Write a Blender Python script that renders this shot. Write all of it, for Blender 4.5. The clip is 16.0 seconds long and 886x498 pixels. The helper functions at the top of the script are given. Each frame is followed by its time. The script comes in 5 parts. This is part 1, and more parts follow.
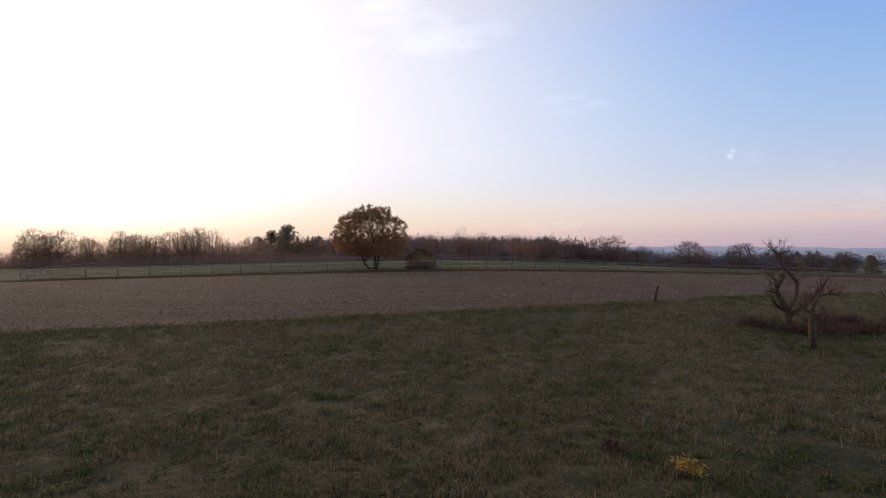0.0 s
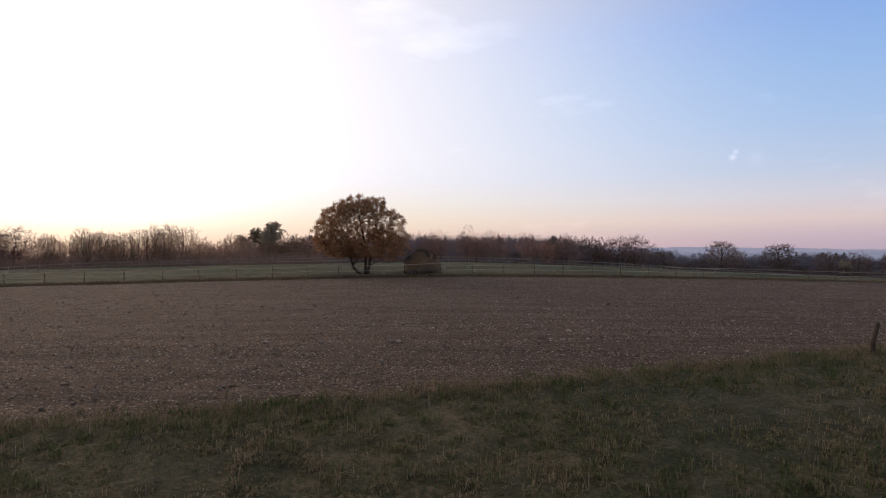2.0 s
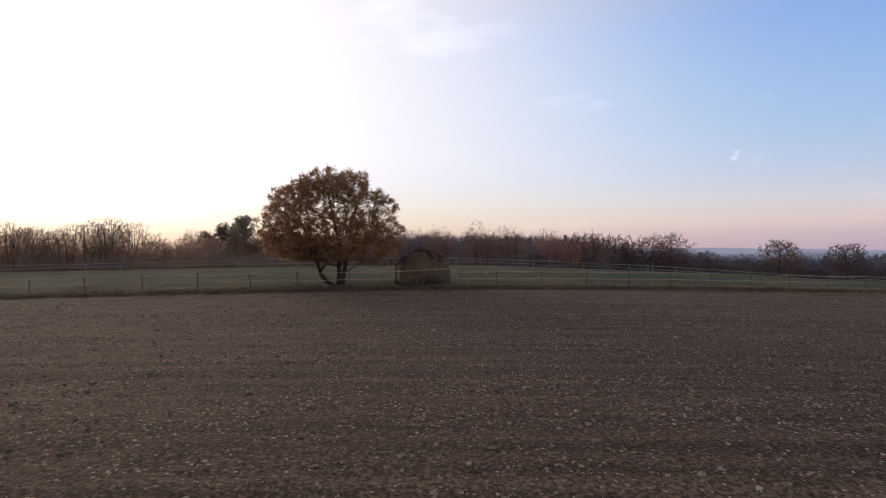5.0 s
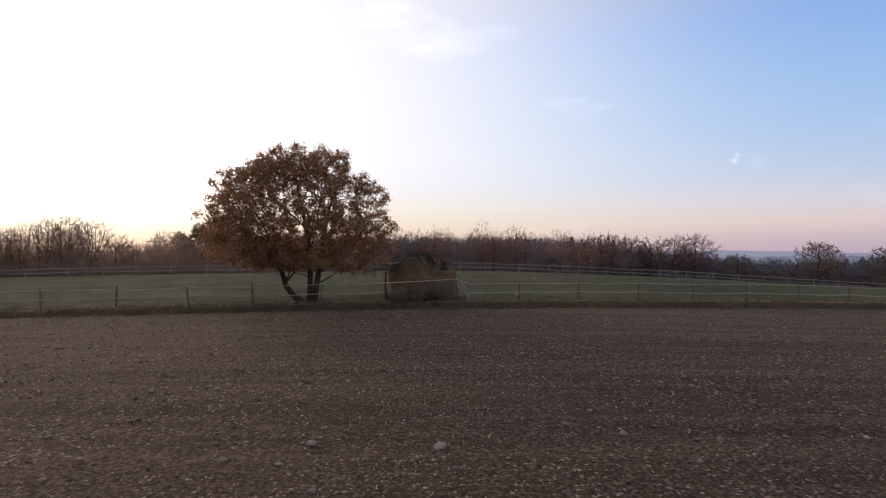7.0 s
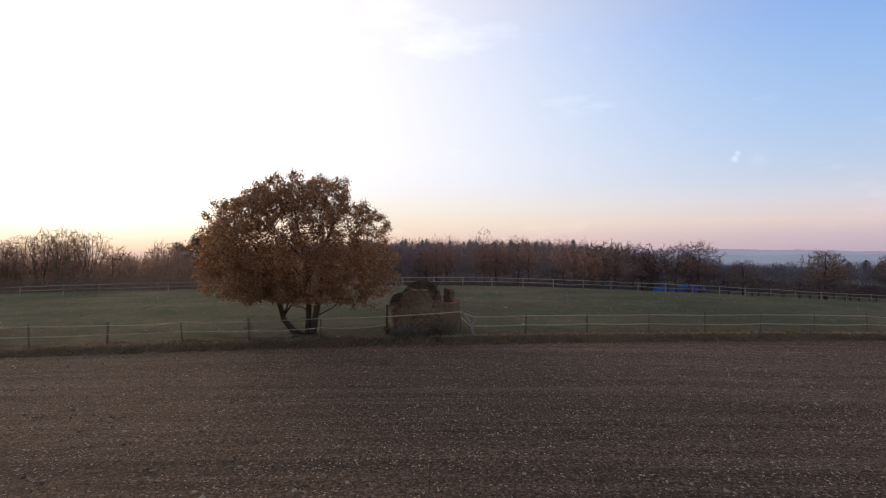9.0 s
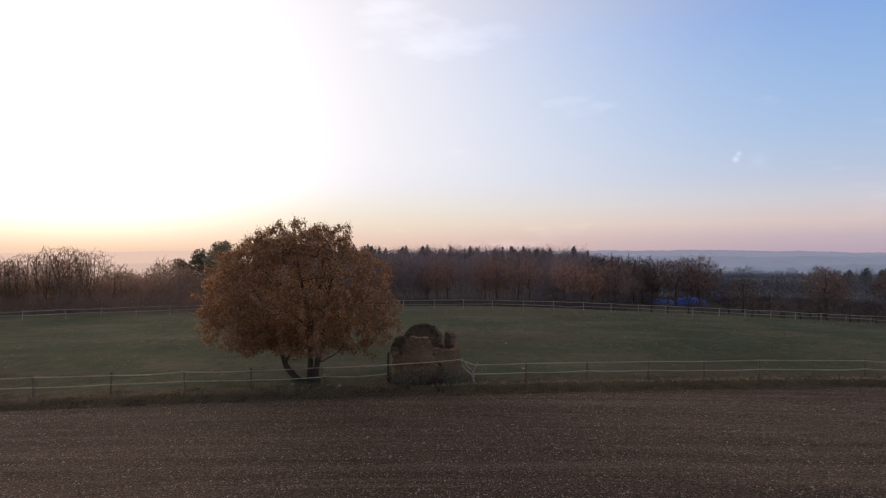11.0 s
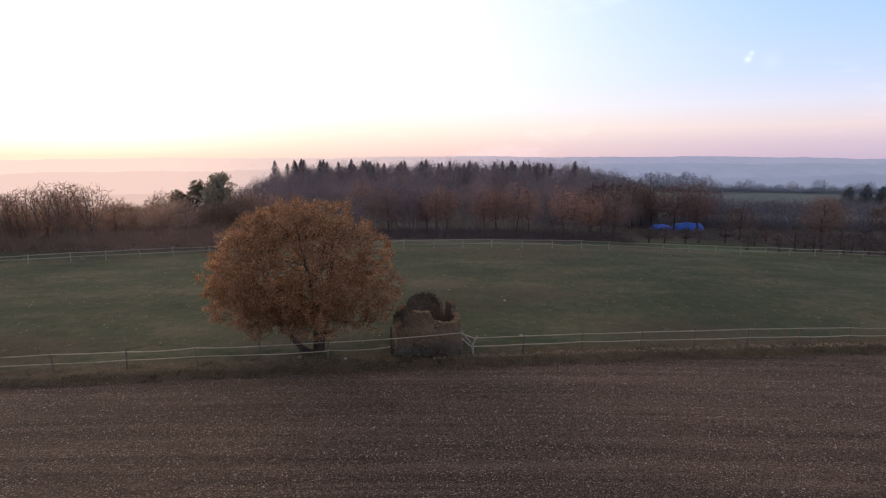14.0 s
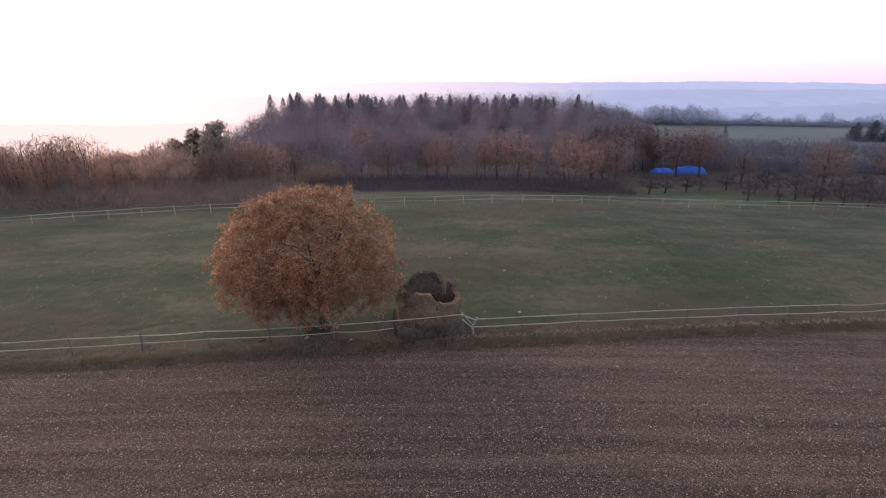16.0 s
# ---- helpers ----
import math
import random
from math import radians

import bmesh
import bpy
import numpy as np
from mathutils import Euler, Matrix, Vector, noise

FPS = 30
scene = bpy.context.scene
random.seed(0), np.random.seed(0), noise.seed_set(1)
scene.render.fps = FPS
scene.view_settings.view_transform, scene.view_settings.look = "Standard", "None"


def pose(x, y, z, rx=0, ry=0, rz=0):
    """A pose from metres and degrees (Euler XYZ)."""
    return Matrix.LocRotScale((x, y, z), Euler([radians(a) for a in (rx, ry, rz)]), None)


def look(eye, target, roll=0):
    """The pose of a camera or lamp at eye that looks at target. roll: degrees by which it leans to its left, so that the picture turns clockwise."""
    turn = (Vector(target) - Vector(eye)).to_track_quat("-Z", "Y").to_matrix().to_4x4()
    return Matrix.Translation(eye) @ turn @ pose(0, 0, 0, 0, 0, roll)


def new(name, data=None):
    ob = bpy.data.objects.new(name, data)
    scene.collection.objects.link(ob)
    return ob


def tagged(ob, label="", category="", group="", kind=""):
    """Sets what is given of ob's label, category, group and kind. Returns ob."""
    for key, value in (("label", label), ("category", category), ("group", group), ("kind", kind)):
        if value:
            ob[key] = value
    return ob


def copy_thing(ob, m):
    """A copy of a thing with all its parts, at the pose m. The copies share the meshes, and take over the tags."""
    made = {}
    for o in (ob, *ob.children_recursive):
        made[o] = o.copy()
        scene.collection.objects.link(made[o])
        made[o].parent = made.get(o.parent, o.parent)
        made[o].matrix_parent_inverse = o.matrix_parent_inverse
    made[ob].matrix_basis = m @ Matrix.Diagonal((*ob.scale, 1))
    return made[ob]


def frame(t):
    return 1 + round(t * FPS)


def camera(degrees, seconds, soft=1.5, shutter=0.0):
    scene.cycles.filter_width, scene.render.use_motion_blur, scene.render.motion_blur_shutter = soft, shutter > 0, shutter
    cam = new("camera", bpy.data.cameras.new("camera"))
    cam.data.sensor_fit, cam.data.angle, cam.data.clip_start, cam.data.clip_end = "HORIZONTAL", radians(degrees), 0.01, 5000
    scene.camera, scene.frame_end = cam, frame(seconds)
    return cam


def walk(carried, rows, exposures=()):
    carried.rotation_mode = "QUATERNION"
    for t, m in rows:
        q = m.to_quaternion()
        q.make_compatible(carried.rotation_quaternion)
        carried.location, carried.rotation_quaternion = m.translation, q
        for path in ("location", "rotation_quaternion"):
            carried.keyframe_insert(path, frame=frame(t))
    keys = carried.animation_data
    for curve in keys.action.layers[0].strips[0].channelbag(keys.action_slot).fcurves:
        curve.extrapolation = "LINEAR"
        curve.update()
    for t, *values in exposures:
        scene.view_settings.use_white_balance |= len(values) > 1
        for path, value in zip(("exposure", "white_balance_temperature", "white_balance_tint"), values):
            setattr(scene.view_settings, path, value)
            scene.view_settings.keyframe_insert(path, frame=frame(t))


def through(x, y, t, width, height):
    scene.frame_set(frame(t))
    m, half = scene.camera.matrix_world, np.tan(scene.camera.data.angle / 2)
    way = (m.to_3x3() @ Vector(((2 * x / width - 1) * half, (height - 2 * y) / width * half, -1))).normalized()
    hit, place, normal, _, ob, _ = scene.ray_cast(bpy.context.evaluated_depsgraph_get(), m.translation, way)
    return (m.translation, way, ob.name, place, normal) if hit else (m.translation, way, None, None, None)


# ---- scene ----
cam = camera(79.9, 16.0, soft=1.15)
METRES, EYE, TILT, LEAN, TURN = 63.0, 3.2, 0.0, 0.0, 0.0
ROWS = [
    (0.0, 0.0, 0.0, 0.0, -0.0, -0.09, 0.14),
    (0.5, -0.0024, 0.0652, 0.0001, 0.08, -0.08, 0.11),
    (1.0, -0.0047, 0.1259, 0.0004, 0.13, -0.06, 0.07),
    (1.5, -0.0072, 0.1906, 0.0003, 0.18, -0.06, 0.05),
    (2.0, -0.0096, 0.2496, -0.0, 0.21, -0.06, 0.0),
    (2.5, -0.0124, 0.3128, -0.0007, 0.23, -0.06, -0.02),
    (3.0, -0.015, 0.3702, -0.0012, 0.26, -0.06, -0.07),
    (3.5, -0.0176, 0.4317, -0.0017, 0.28, -0.05, -0.07),
    (4.0, -0.0199, 0.4871, -0.0018, 0.29, -0.05, -0.08),
    (6.5, -0.028, 0.7457, -0.0029, 0.31, 0.1, -0.13),
    (7.0, -0.0293, 0.7782, -0.0006, 0.34, 0.21, -0.13),
    (7.5, -0.0304, 0.7908, 0.0038, 0.36, 0.18, -0.1),
    (8.0, -0.0312, 0.7953, 0.0101, 0.4, 0.17, -0.08),
    (8.5, -0.0319, 0.7977, 0.0199, 0.41, 0.15, -0.06),
    (9.0, -0.0323, 0.7976, 0.0318, 0.4, 0.1, -0.01),
    (11.5, -0.0331, 0.7933, 0.0913, 0.45, 0.13, -0.14),
    (12.0, -0.0336, 0.7935, 0.1028, 0.42, -1.21, -0.15),
    (12.5, -0.0337, 0.7944, 0.1147, 0.41, -3.44, -0.12),
    (13.0, -0.0341, 0.7953, 0.1267, 0.38, -5.82, -0.1),
    (13.5, -0.0345, 0.7962, 0.1379, 0.36, -7.85, -0.09),
    (14.0, -0.0348, 0.7974, 0.1508, 0.34, -9.97, -0.07),
    (14.5, -0.0351, 0.7984, 0.1631, 0.33, -11.92, -0.05),
    (15.0, -0.0355, 0.7995, 0.1773, 0.32, -13.87, -0.03),
    (15.5, -0.036, 0.8005, 0.1921, 0.31, -15.66, -0.03),
    (16.0, -0.0363, 0.8019, 0.2092, 0.3, -17.62, 0.02),
]
EXPOSURES = [(0.0, -0.03, 6500, 18), (4.0, -0.05, 6500, 17), (6.5, 0.0, 6500, 16), (9.0, 0.04, 6500, 16), (11.5, -0.14, 6500, 17), (12.5, -0.14, 6450, 18), (13.5, 0.15, 6350, 18), (14.5, 0.48, 6150, 20), (16.0, 0.97, 5950, 22)]
walk(cam, [(t, pose(0, 0, EYE, TILT, LEAN, TURN) @ pose(METRES * x, METRES * y, METRES * z, 90 + pitch, roll, yaw)) for t, x, y, z, yaw, pitch, roll in ROWS], EXPOSURES)

# ---- sky and sun: dusk, the sun low and to the left of the way ahead ----
SUN_AZ, SUN_EL = radians(-36), radians(9)
SUN_DIR = Vector((math.sin(SUN_AZ) * math.cos(SUN_EL), math.cos(SUN_AZ) * math.cos(SUN_EL), math.sin(SUN_EL)))
world = bpy.data.worlds.new("dusk_sky")
scene.world = world
world.use_nodes = True
wn, wl = world.node_tree.nodes, world.node_tree.links
wn.clear()


def wmath(op, a, b=None):
    n = wn.new("ShaderNodeMath")
    n.operation = op
    for i, v in enumerate((a, b)):
        if v is None:
            continue
        if isinstance(v, (int, float)):
            n.inputs[i].default_value = v
        else:
            wl.new(v, n.inputs[i])
    return n.outputs[0]


def wtint(value, colour):
    n = wn.new("ShaderNodeVectorMath")
    n.operation = "SCALE"
    n.inputs[0].default_value = colour
    wl.new(value, n.inputs["Scale"])
    return n.outputs[0]


def wadd(a, b):
    n = wn.new("ShaderNodeVectorMath")
    n.operation = "ADD"
    wl.new(a, n.inputs[0])
    wl.new(b, n.inputs[1])
    return n.outputs[0]


sky = wn.new("ShaderNodeTexSky")
sky.sky_type = "NISHITA"
sky.sun_disc = False
sky.sun_elevation = radians(5)
sky.sun_rotation = SUN_AZ
sky.air_density, sky.dust_density, sky.ozone_density = 1.0, 0.4, 3.0
coord = wn.new("ShaderNodeTexCoord")
way = coord.outputs["Generated"]
split = wn.new("ShaderNodeSeparateXYZ")
wl.new(way, split.inputs[0])
height = wmath("MAXIMUM", split.outputs["Z"], 0.0)
towards = wn.new("ShaderNodeVectorMath")
towards.operation = "DOT_PRODUCT"
wl.new(way, towards.inputs[0])
towards.inputs[1].default_value = SUN_DIR
angle = wmath("ARCCOSINE", wmath("MINIMUM", towards.outputs["Value"], 0.9999))
core = wmath("EXPONENT", wmath("MULTIPLY", wmath("POWER", wmath("DIVIDE", angle, 0.24), 2.0), -1.0))
halo = wmath("EXPONENT", wmath("MULTIPLY", wmath("POWER", wmath("DIVIDE", angle, 0.64), 2.0), -1.0))


def lin(*rgb):
    return tuple((c / 255 / 12.92 if c < 10.3 else ((c / 255 + 0.055) / 1.055) ** 2.4) for c in rgb)


def wramp(stops):
    n = wn.new("ShaderNodeValToRGB")
    wl.new(height, n.inputs[0])
    e = n.color_ramp.elements
    while len(e) < len(stops):
        e.new(0.5)
    for el, (at_h, c) in zip(e, stops):
        el.position, el.color = at_h, (*c, 1)
    return n.outputs["Color"]


# the dusk sky away from the sun: lilac haze, pink belt, pale and then deeper blue, dim overhead
away = wramp([(0.0, lin(184, 169, 184)), (0.022, lin(195, 180, 189)), (0.048, lin(218, 201, 197)), (0.085, lin(206, 209, 218)), (0.13, lin(184, 203, 226)), (0.20, lin(164, 196, 233)), (0.28, lin(148, 187, 233)), (0.36, lin(133, 174, 231)), (0.52, lin(146, 156, 172)), (0.7, lin(156, 152, 148)), (1.0, lin(158, 150, 140))])
# towards the sun: orange at the horizon, yellow, then white with glare
sunward = wramp([(0.0, lin(244, 205, 183)), (0.02, lin(251, 218, 190)), (0.05, lin(255, 236, 206)), (0.08, lin(255, 247, 225)), (0.13, (1.0, 1.0, 1.0)), (0.45, (1.12, 1.1, 1.08)), (0.7, lin(200, 190, 178)), (1.0, lin(160, 152, 142))])
near_sun = wn.new("ShaderNodeMapRange")
near_sun.interpolation_type = "SMOOTHSTEP"
for i, v in ((1, 1.36), (2, 0.08), (3, 0.0), (4, 1.0)):
    near_sun.inputs[i].default_value = v
wl.new(wmath("ADD", angle, wmath("SUBTRACT", wmath("MULTIPLY", height, 0.22), 0.056)), near_sun.inputs[0])
blend = wn.new("ShaderNodeMix")
blend.data_type = "RGBA"
wl.new(near_sun.outputs[0], blend.inputs[0])
wl.new(away, blend.inputs[6])
wl.new(sunward, blend.inputs[7])
# thin cirrus
stretch = wn.new("ShaderNodeMapping")
stretch.inputs["Scale"].default_value = (3.0, 3.0, 9.0)
stretch.inputs["Rotation"].default_value = (0.5, 0.3, 0.2)
wl.new(way, stretch.inputs[0])
cirrus = wn.new("ShaderNodeTexNoise")
cirrus.inputs["Scale"].default_value = 1.6
cirrus.inputs["Detail"].default_value = 6.0
cirrus.inputs["Roughness"].default_value = 0.55
wl.new(stretch.outputs[0], cirrus.inputs["Vector"])
wisps = wmath("MULTIPLY", wmath("MAXIMUM", wmath("SUBTRACT", cirrus.outputs["Fac"], 0.60), 0.0), 0.6)
scaled = wn.new("ShaderNodeVectorMath")
scaled.operation = "SCALE"
scaled.inputs["Scale"].default_value = 0.007
wl.new(sky.outputs[0], scaled.inputs[0])
total = wadd(scaled.outputs[0], blend.outputs[2])
# the glow round the sun eases into white, with no edge
apart, joined = wn.new("ShaderNodeSeparateXYZ"), wn.new("ShaderNodeCombineXYZ")
wl.new(wadd(total, wtint(wmath("MULTIPLY", halo, wmath("POWER", wmath("MINIMUM", wmath("MULTIPLY", height, 6.0), 1.0), 1.5)), (0.26, 0.24, 0.22))), apart.inputs[0])
for i in range(3):
    ease = wn.new("ShaderNodeMath")
    ease.operation = "SMOOTH_MIN"
    ease.inputs[1].default_value, ease.inputs[2].default_value = 1.07, 0.58
    wl.new(apart.outputs[i], ease.inputs[0])
    wl.new(ease.outputs[0], joined.inputs[i])
total = joined.outputs[0]
total = wadd(total, wtint(wmath("MULTIPLY", core, wmath("MINIMUM", wmath("MULTIPLY", height, 9.0), 1.0)), (1.7, 1.4, 1.12)))
total = wadd(total, wtint(wisps, (1.0, 0.95, 0.95)))
# one small torn cloud, low on the right
for az, el, wide, bright in ((28.5, 8.6, 0.0045, 0.20), (28.75, 9.1, 0.0035, 0.16), (30.4, 8.35, 0.012, 0.04)):
    spot = wn.new("ShaderNodeVectorMath")
    spot.operation = "DOT_PRODUCT"
    wl.new(way, spot.inputs[0])
    spot.inputs[1].default_value = (math.sin(radians(az)) * math.cos(radians(el)), math.cos(radians(az)) * math.cos(radians(el)), math.sin(radians(el)))
    off = wmath("DIVIDE", wmath("SQRT", wmath("MAXIMUM", wmath("MULTIPLY", wmath("SUBTRACT", 1.0, spot.outputs["Value"]), 2.0), 0.0)), wide)
    puff = wmath("EXPONENT", wmath("MULTIPLY", wmath("MULTIPLY", off, off), -1.0))
    total = wadd(total, wtint(wmath("MULTIPLY", puff, bright), (1.0, 0.9, 0.85)))
back = wn.new("ShaderNodeBackground")
wl.new(total, back.inputs["Color"])
back.inputs["Strength"].default_value = 1.0
out = wn.new("ShaderNodeOutputWorld")
wl.new(back.outputs[0], out.inputs[0])

sun_lamp = bpy.data.lights.new("sun", "SUN")
sun_lamp.energy, sun_lamp.angle, sun_lamp.color = 1.2, radians(20), (1.0, 0.72, 0.45)
sun = new("sun", sun_lamp)
sun.matrix_world = look(SUN_DIR * 100, (0, 0, 0))

# ---- materials ----
def mat(name, build):
    m = bpy.data.materials.new(name)
    m.use_nodes = True
    m.node_tree.nodes.clear()
    build(Nodes(m.node_tree))
    return m


class Nodes:
    """Short calls for node trees."""

    def __init__(self, tree):
        self.n, self.l = tree.nodes, tree.links

    def put(self, socket, v):
        if v is None:
            return
        if hasattr(v, "is_output"):
            self.l.new(v, socket)
        elif isinstance(v, (tuple, list)) and len(v) == 3 and len(socket.default_value) == 4:
            socket.default_value = (*v, 1)
        else:
            socket.default_value = v

    def math(self, op, a, b=None, c=None, clamp=False):
        n = self.n.new("ShaderNodeMath")
        n.operation, n.use_clamp = op, clamp
        for i, v in enumerate((a, b, c)):
            self.put(n.inputs[i], v)
        return n.outputs[0]

    def pos(self):
        return self.n.new("ShaderNodeNewGeometry").outputs["Position"]

    def local(self):
        return self.n.new("ShaderNodeTexCoord").outputs["Object"]

    def island(self):
        return self.n.new("ShaderNodeNewGeometry").outputs["Random Per Island"]

    def each(self):
        return self.n.new("ShaderNodeObjectInfo").outputs["Random"]

    def xyz(self, v):
        n = self.n.new("ShaderNodeSeparateXYZ")
        self.l.new(v, n.inputs[0])
        return n.outputs

    def noise(self, v, scale, detail=4, rough=0.55, stretch=None):
        if stretch:
            m = self.n.new("ShaderNodeMapping")
            m.inputs["Scale"].default_value = stretch
            self.l.new(v, m.inputs[0])
            v = m.outputs[0]
        n = self.n.new("ShaderNodeTexNoise")
        self.l.new(v, n.inputs["Vector"])
        n.inputs["Scale"].default_value, n.inputs["Detail"].default_value = scale, detail
        n.inputs["Roughness"].default_value = rough
        return n.outputs["Fac"]

    def ramp(self, fac, stops):
        n = self.n.new("ShaderNodeValToRGB")
        self.l.new(fac, n.inputs[0])
        e = n.color_ramp.elements
        while len(e) < len(stops):
            e.new(0.5)
        for el, (p, c) in zip(e, stops):
            el.position = p
            el.color = (*c, 1) if isinstance(c, tuple) else (c, c, c, 1)
        return n.outputs["Color"]

    def mix(self, fac, a, b, kind="MIX"):
        n = self.n.new("ShaderNodeMix")
        n.data_type, n.blend_type = "RGBA", kind
        self.put(n.inputs[0], fac)
        self.put(n.inputs[6], a)
        self.put(n.inputs[7], b)
        return n.outputs[2]

    def bump(self, h, strength, distance):
        n = self.n.new("ShaderNodeBump")
        self.l.new(h, n.inputs["Height"])
        n.inputs["Strength"].default_value, n.inputs["Distance"].default_value = strength, distance
        return n.outputs[0]

    def surface(self, colour, rough=0.9, bump=None, metal=0.0, through=0.0, sheen=None, spec=0.25):
        p = self.n.new("ShaderNodeBsdfPrincipled")
        self.put(p.inputs["Base Color"], colour)
        self.put(p.inputs["Roughness"], rough)
        p.inputs["Metallic"].default_value = metal
        p.inputs["Specular IOR Level"].default_value = spec
        if bump:
            self.l.new(bump, p.inputs["Normal"])
        res = p.outputs[0]
        if through:
            t = self.n.new("ShaderNodeBsdfTranslucent")
            self.put(t.inputs[0], colour)
            m = self.n.new("ShaderNodeMixShader")
            m.inputs[0].default_value = through
            self.l.new(res, m.inputs[1])
            self.l.new(t.outputs[0], m.inputs[2])
            res = m.outputs[0]
        o = self.n.new("ShaderNodeOutputMaterial")
        self.l.new(res, o.inputs[0])


def simple(name, dark, light, scale=6.0, rough=0.85, depth=0.01, through=0.0, metal=0.0, vary=0.25, spec=0.25):
    """A mottled surface: two scales of noise between two colours, a shift from piece to piece, fine relief."""

    def b(k):
        c = k.local()
        f = k.math("ADD", k.math("MULTIPLY", k.noise(c, scale, 5), 0.6), k.math("MULTIPLY", k.noise(c, scale * 7, 3), 0.4))
        f = k.math("ADD", f, k.math("MULTIPLY", k.math("SUBTRACT", k.island(), 0.5), vary))
        f = k.math("ADD", f, k.math("MULTIPLY", k.math("SUBTRACT", k.each(), 0.5), vary))
        col = k.ramp(f, [(0.25, dark), (0.75, light)])
        k.surface(col, rough, k.bump(k.noise(c, scale * 5, 4), 0.6, depth), metal, through, spec=spec)

    return mat(name, b)


BARK = simple("bark", (0.04, 0.027, 0.018), (0.12, 0.084, 0.057), 4, 0.9, 0.03)
# low sun's glow through haze, put into the twig colours; less for the undergrowth
HEDGE_GLOW = simple("hedgerow_glow_twigs", (0.32, 0.215, 0.165), (0.62, 0.44, 0.34), 0.06, 0.9, 0.0, through=0.6, vary=0.45)
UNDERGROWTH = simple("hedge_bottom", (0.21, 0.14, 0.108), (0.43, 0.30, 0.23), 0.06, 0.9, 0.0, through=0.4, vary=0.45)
# blue-grey of distance put into the far hedge's twig colour
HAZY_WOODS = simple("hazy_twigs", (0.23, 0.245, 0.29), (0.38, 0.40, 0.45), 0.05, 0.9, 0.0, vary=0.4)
GREY_WOODS = simple("grey_twigs", (0.075, 0.07, 0.082), (0.185, 0.168, 0.19), 0.06, 0.9, 0.0, vary=0.45)
BARK_PALE = simple("pale_bark", (0.13, 0.09, 0.065), (0.30, 0.22, 0.16), 3, 0.9, 0.02, vary=0.4)
TWIG = simple("twigs", (0.08, 0.055, 0.047), (0.21, 0.145, 0.115), 0.5, 0.9, 0.0, vary=0.5)
# the hedgerow trees' twigs, the same glow put into their colour
TWIG_GLOW = simple("glow_twigs", (0.34, 0.215, 0.14), (0.66, 0.45, 0.31), 0.5, 0.9, 0.0, through=0.45, vary=0.5)


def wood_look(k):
    """Bare crowns far off: grey-purple, brown and rusty in patches, with haze put into the colours."""
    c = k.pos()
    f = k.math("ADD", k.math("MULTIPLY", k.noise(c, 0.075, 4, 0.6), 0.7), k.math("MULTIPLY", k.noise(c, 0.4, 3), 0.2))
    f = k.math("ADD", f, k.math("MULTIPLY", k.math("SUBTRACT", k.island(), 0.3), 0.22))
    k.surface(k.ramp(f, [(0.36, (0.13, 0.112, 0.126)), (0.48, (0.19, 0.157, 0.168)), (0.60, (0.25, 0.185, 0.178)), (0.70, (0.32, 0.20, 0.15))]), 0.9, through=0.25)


WOODS = mat("hazed_wood_twigs", wood_look)
OAK_LEAF = simple("oak_leaf", (0.28, 0.148, 0.078), (0.74, 0.455, 0.255), 0.35, 0.6, 0.0, through=0.58, vary=0.5)
BIRCH_LEAF = simple("birch_leaf", (0.28, 0.14, 0.105), (0.58, 0.33, 0.23), 0.3, 0.6, 0.0, through=0.35, vary=0.6)
RUST_LEAF = simple("rust_leaf", (0.23, 0.125, 0.11), (0.45, 0.26, 0.21), 0.3, 0.6, 0.0, through=0.3, vary=0.6)
# fir needles greyed to the far wood's tone, haze put into the colour
HAZED_FIR_NEEDLE = simple("hazed_fir_needles", (0.19, 0.17, 0.18), (0.31, 0.275, 0.28), 0.5, 0.8, 0.0, vary=0.6)
ORCHARD_TWIG = simple("pruned_twigs", (0.06, 0.045, 0.043), (0.17, 0.125, 0.115), 0.5, 0.9, 0.0, vary=0.5)
GREY_STEM = simple("grey_stems", (0.085, 0.077, 0.055), (0.25, 0.22, 0.165), 0.8, 0.85, 0.0, vary=0.7)
BLUE_NEEDLE = simple("blue_needles", (0.075, 0.09, 0.10), (0.17, 0.19, 0.20), 0.5, 0.8, 0.0, vary=0.6)
# pine needles paled towards brown, the haze before them put into the colour
HAZED_NEEDLE = simple("needles", (0.22, 0.185, 0.13), (0.40, 0.34, 0.24), 0.6, 0.7, 0.0, through=0.35, vary=0.6)
POST_WOOD = simple("weathered_post_wood", (0.085, 0.06, 0.042), (0.22, 0.165, 0.115), 9, 0.85, 0.01)
RAIL_DIM = simple("weathered_rail", (0.23, 0.19, 0.15), (0.46, 0.38, 0.30), 5, 0.7, 0.003)
RAIL = simple("pale_fence_tape", (0.29, 0.23, 0.16), (0.54, 0.435, 0.315), 5, 0.6, 0.003)
STONE_WALL = simple("ruin_stone", (0.10, 0.062, 0.035), (0.28, 0.18, 0.105), 1.6, 0.92, 0.05, vary=0.22)
DARK_STONE = simple("dark_ruin_stone", (0.08, 0.055, 0.038), (0.20, 0.14, 0.10), 2.2, 0.92, 0.05, vary=0.3)
MORTAR = simple("rubble_render", (0.07, 0.045, 0.027), (0.28, 0.18, 0.10), 0.9, 0.95, 0.06, vary=0.0)
IVY = simple("ivy_leaf", (0.045, 0.04, 0.028), (0.12, 0.10, 0.065), 2.0, 0.6, 0.0, vary=0.6)
FIELD_STONE = simple("field_stone", (0.16, 0.125, 0.095), (0.52, 0.43, 0.35), 6, 0.85, 0.02, vary=0.8)
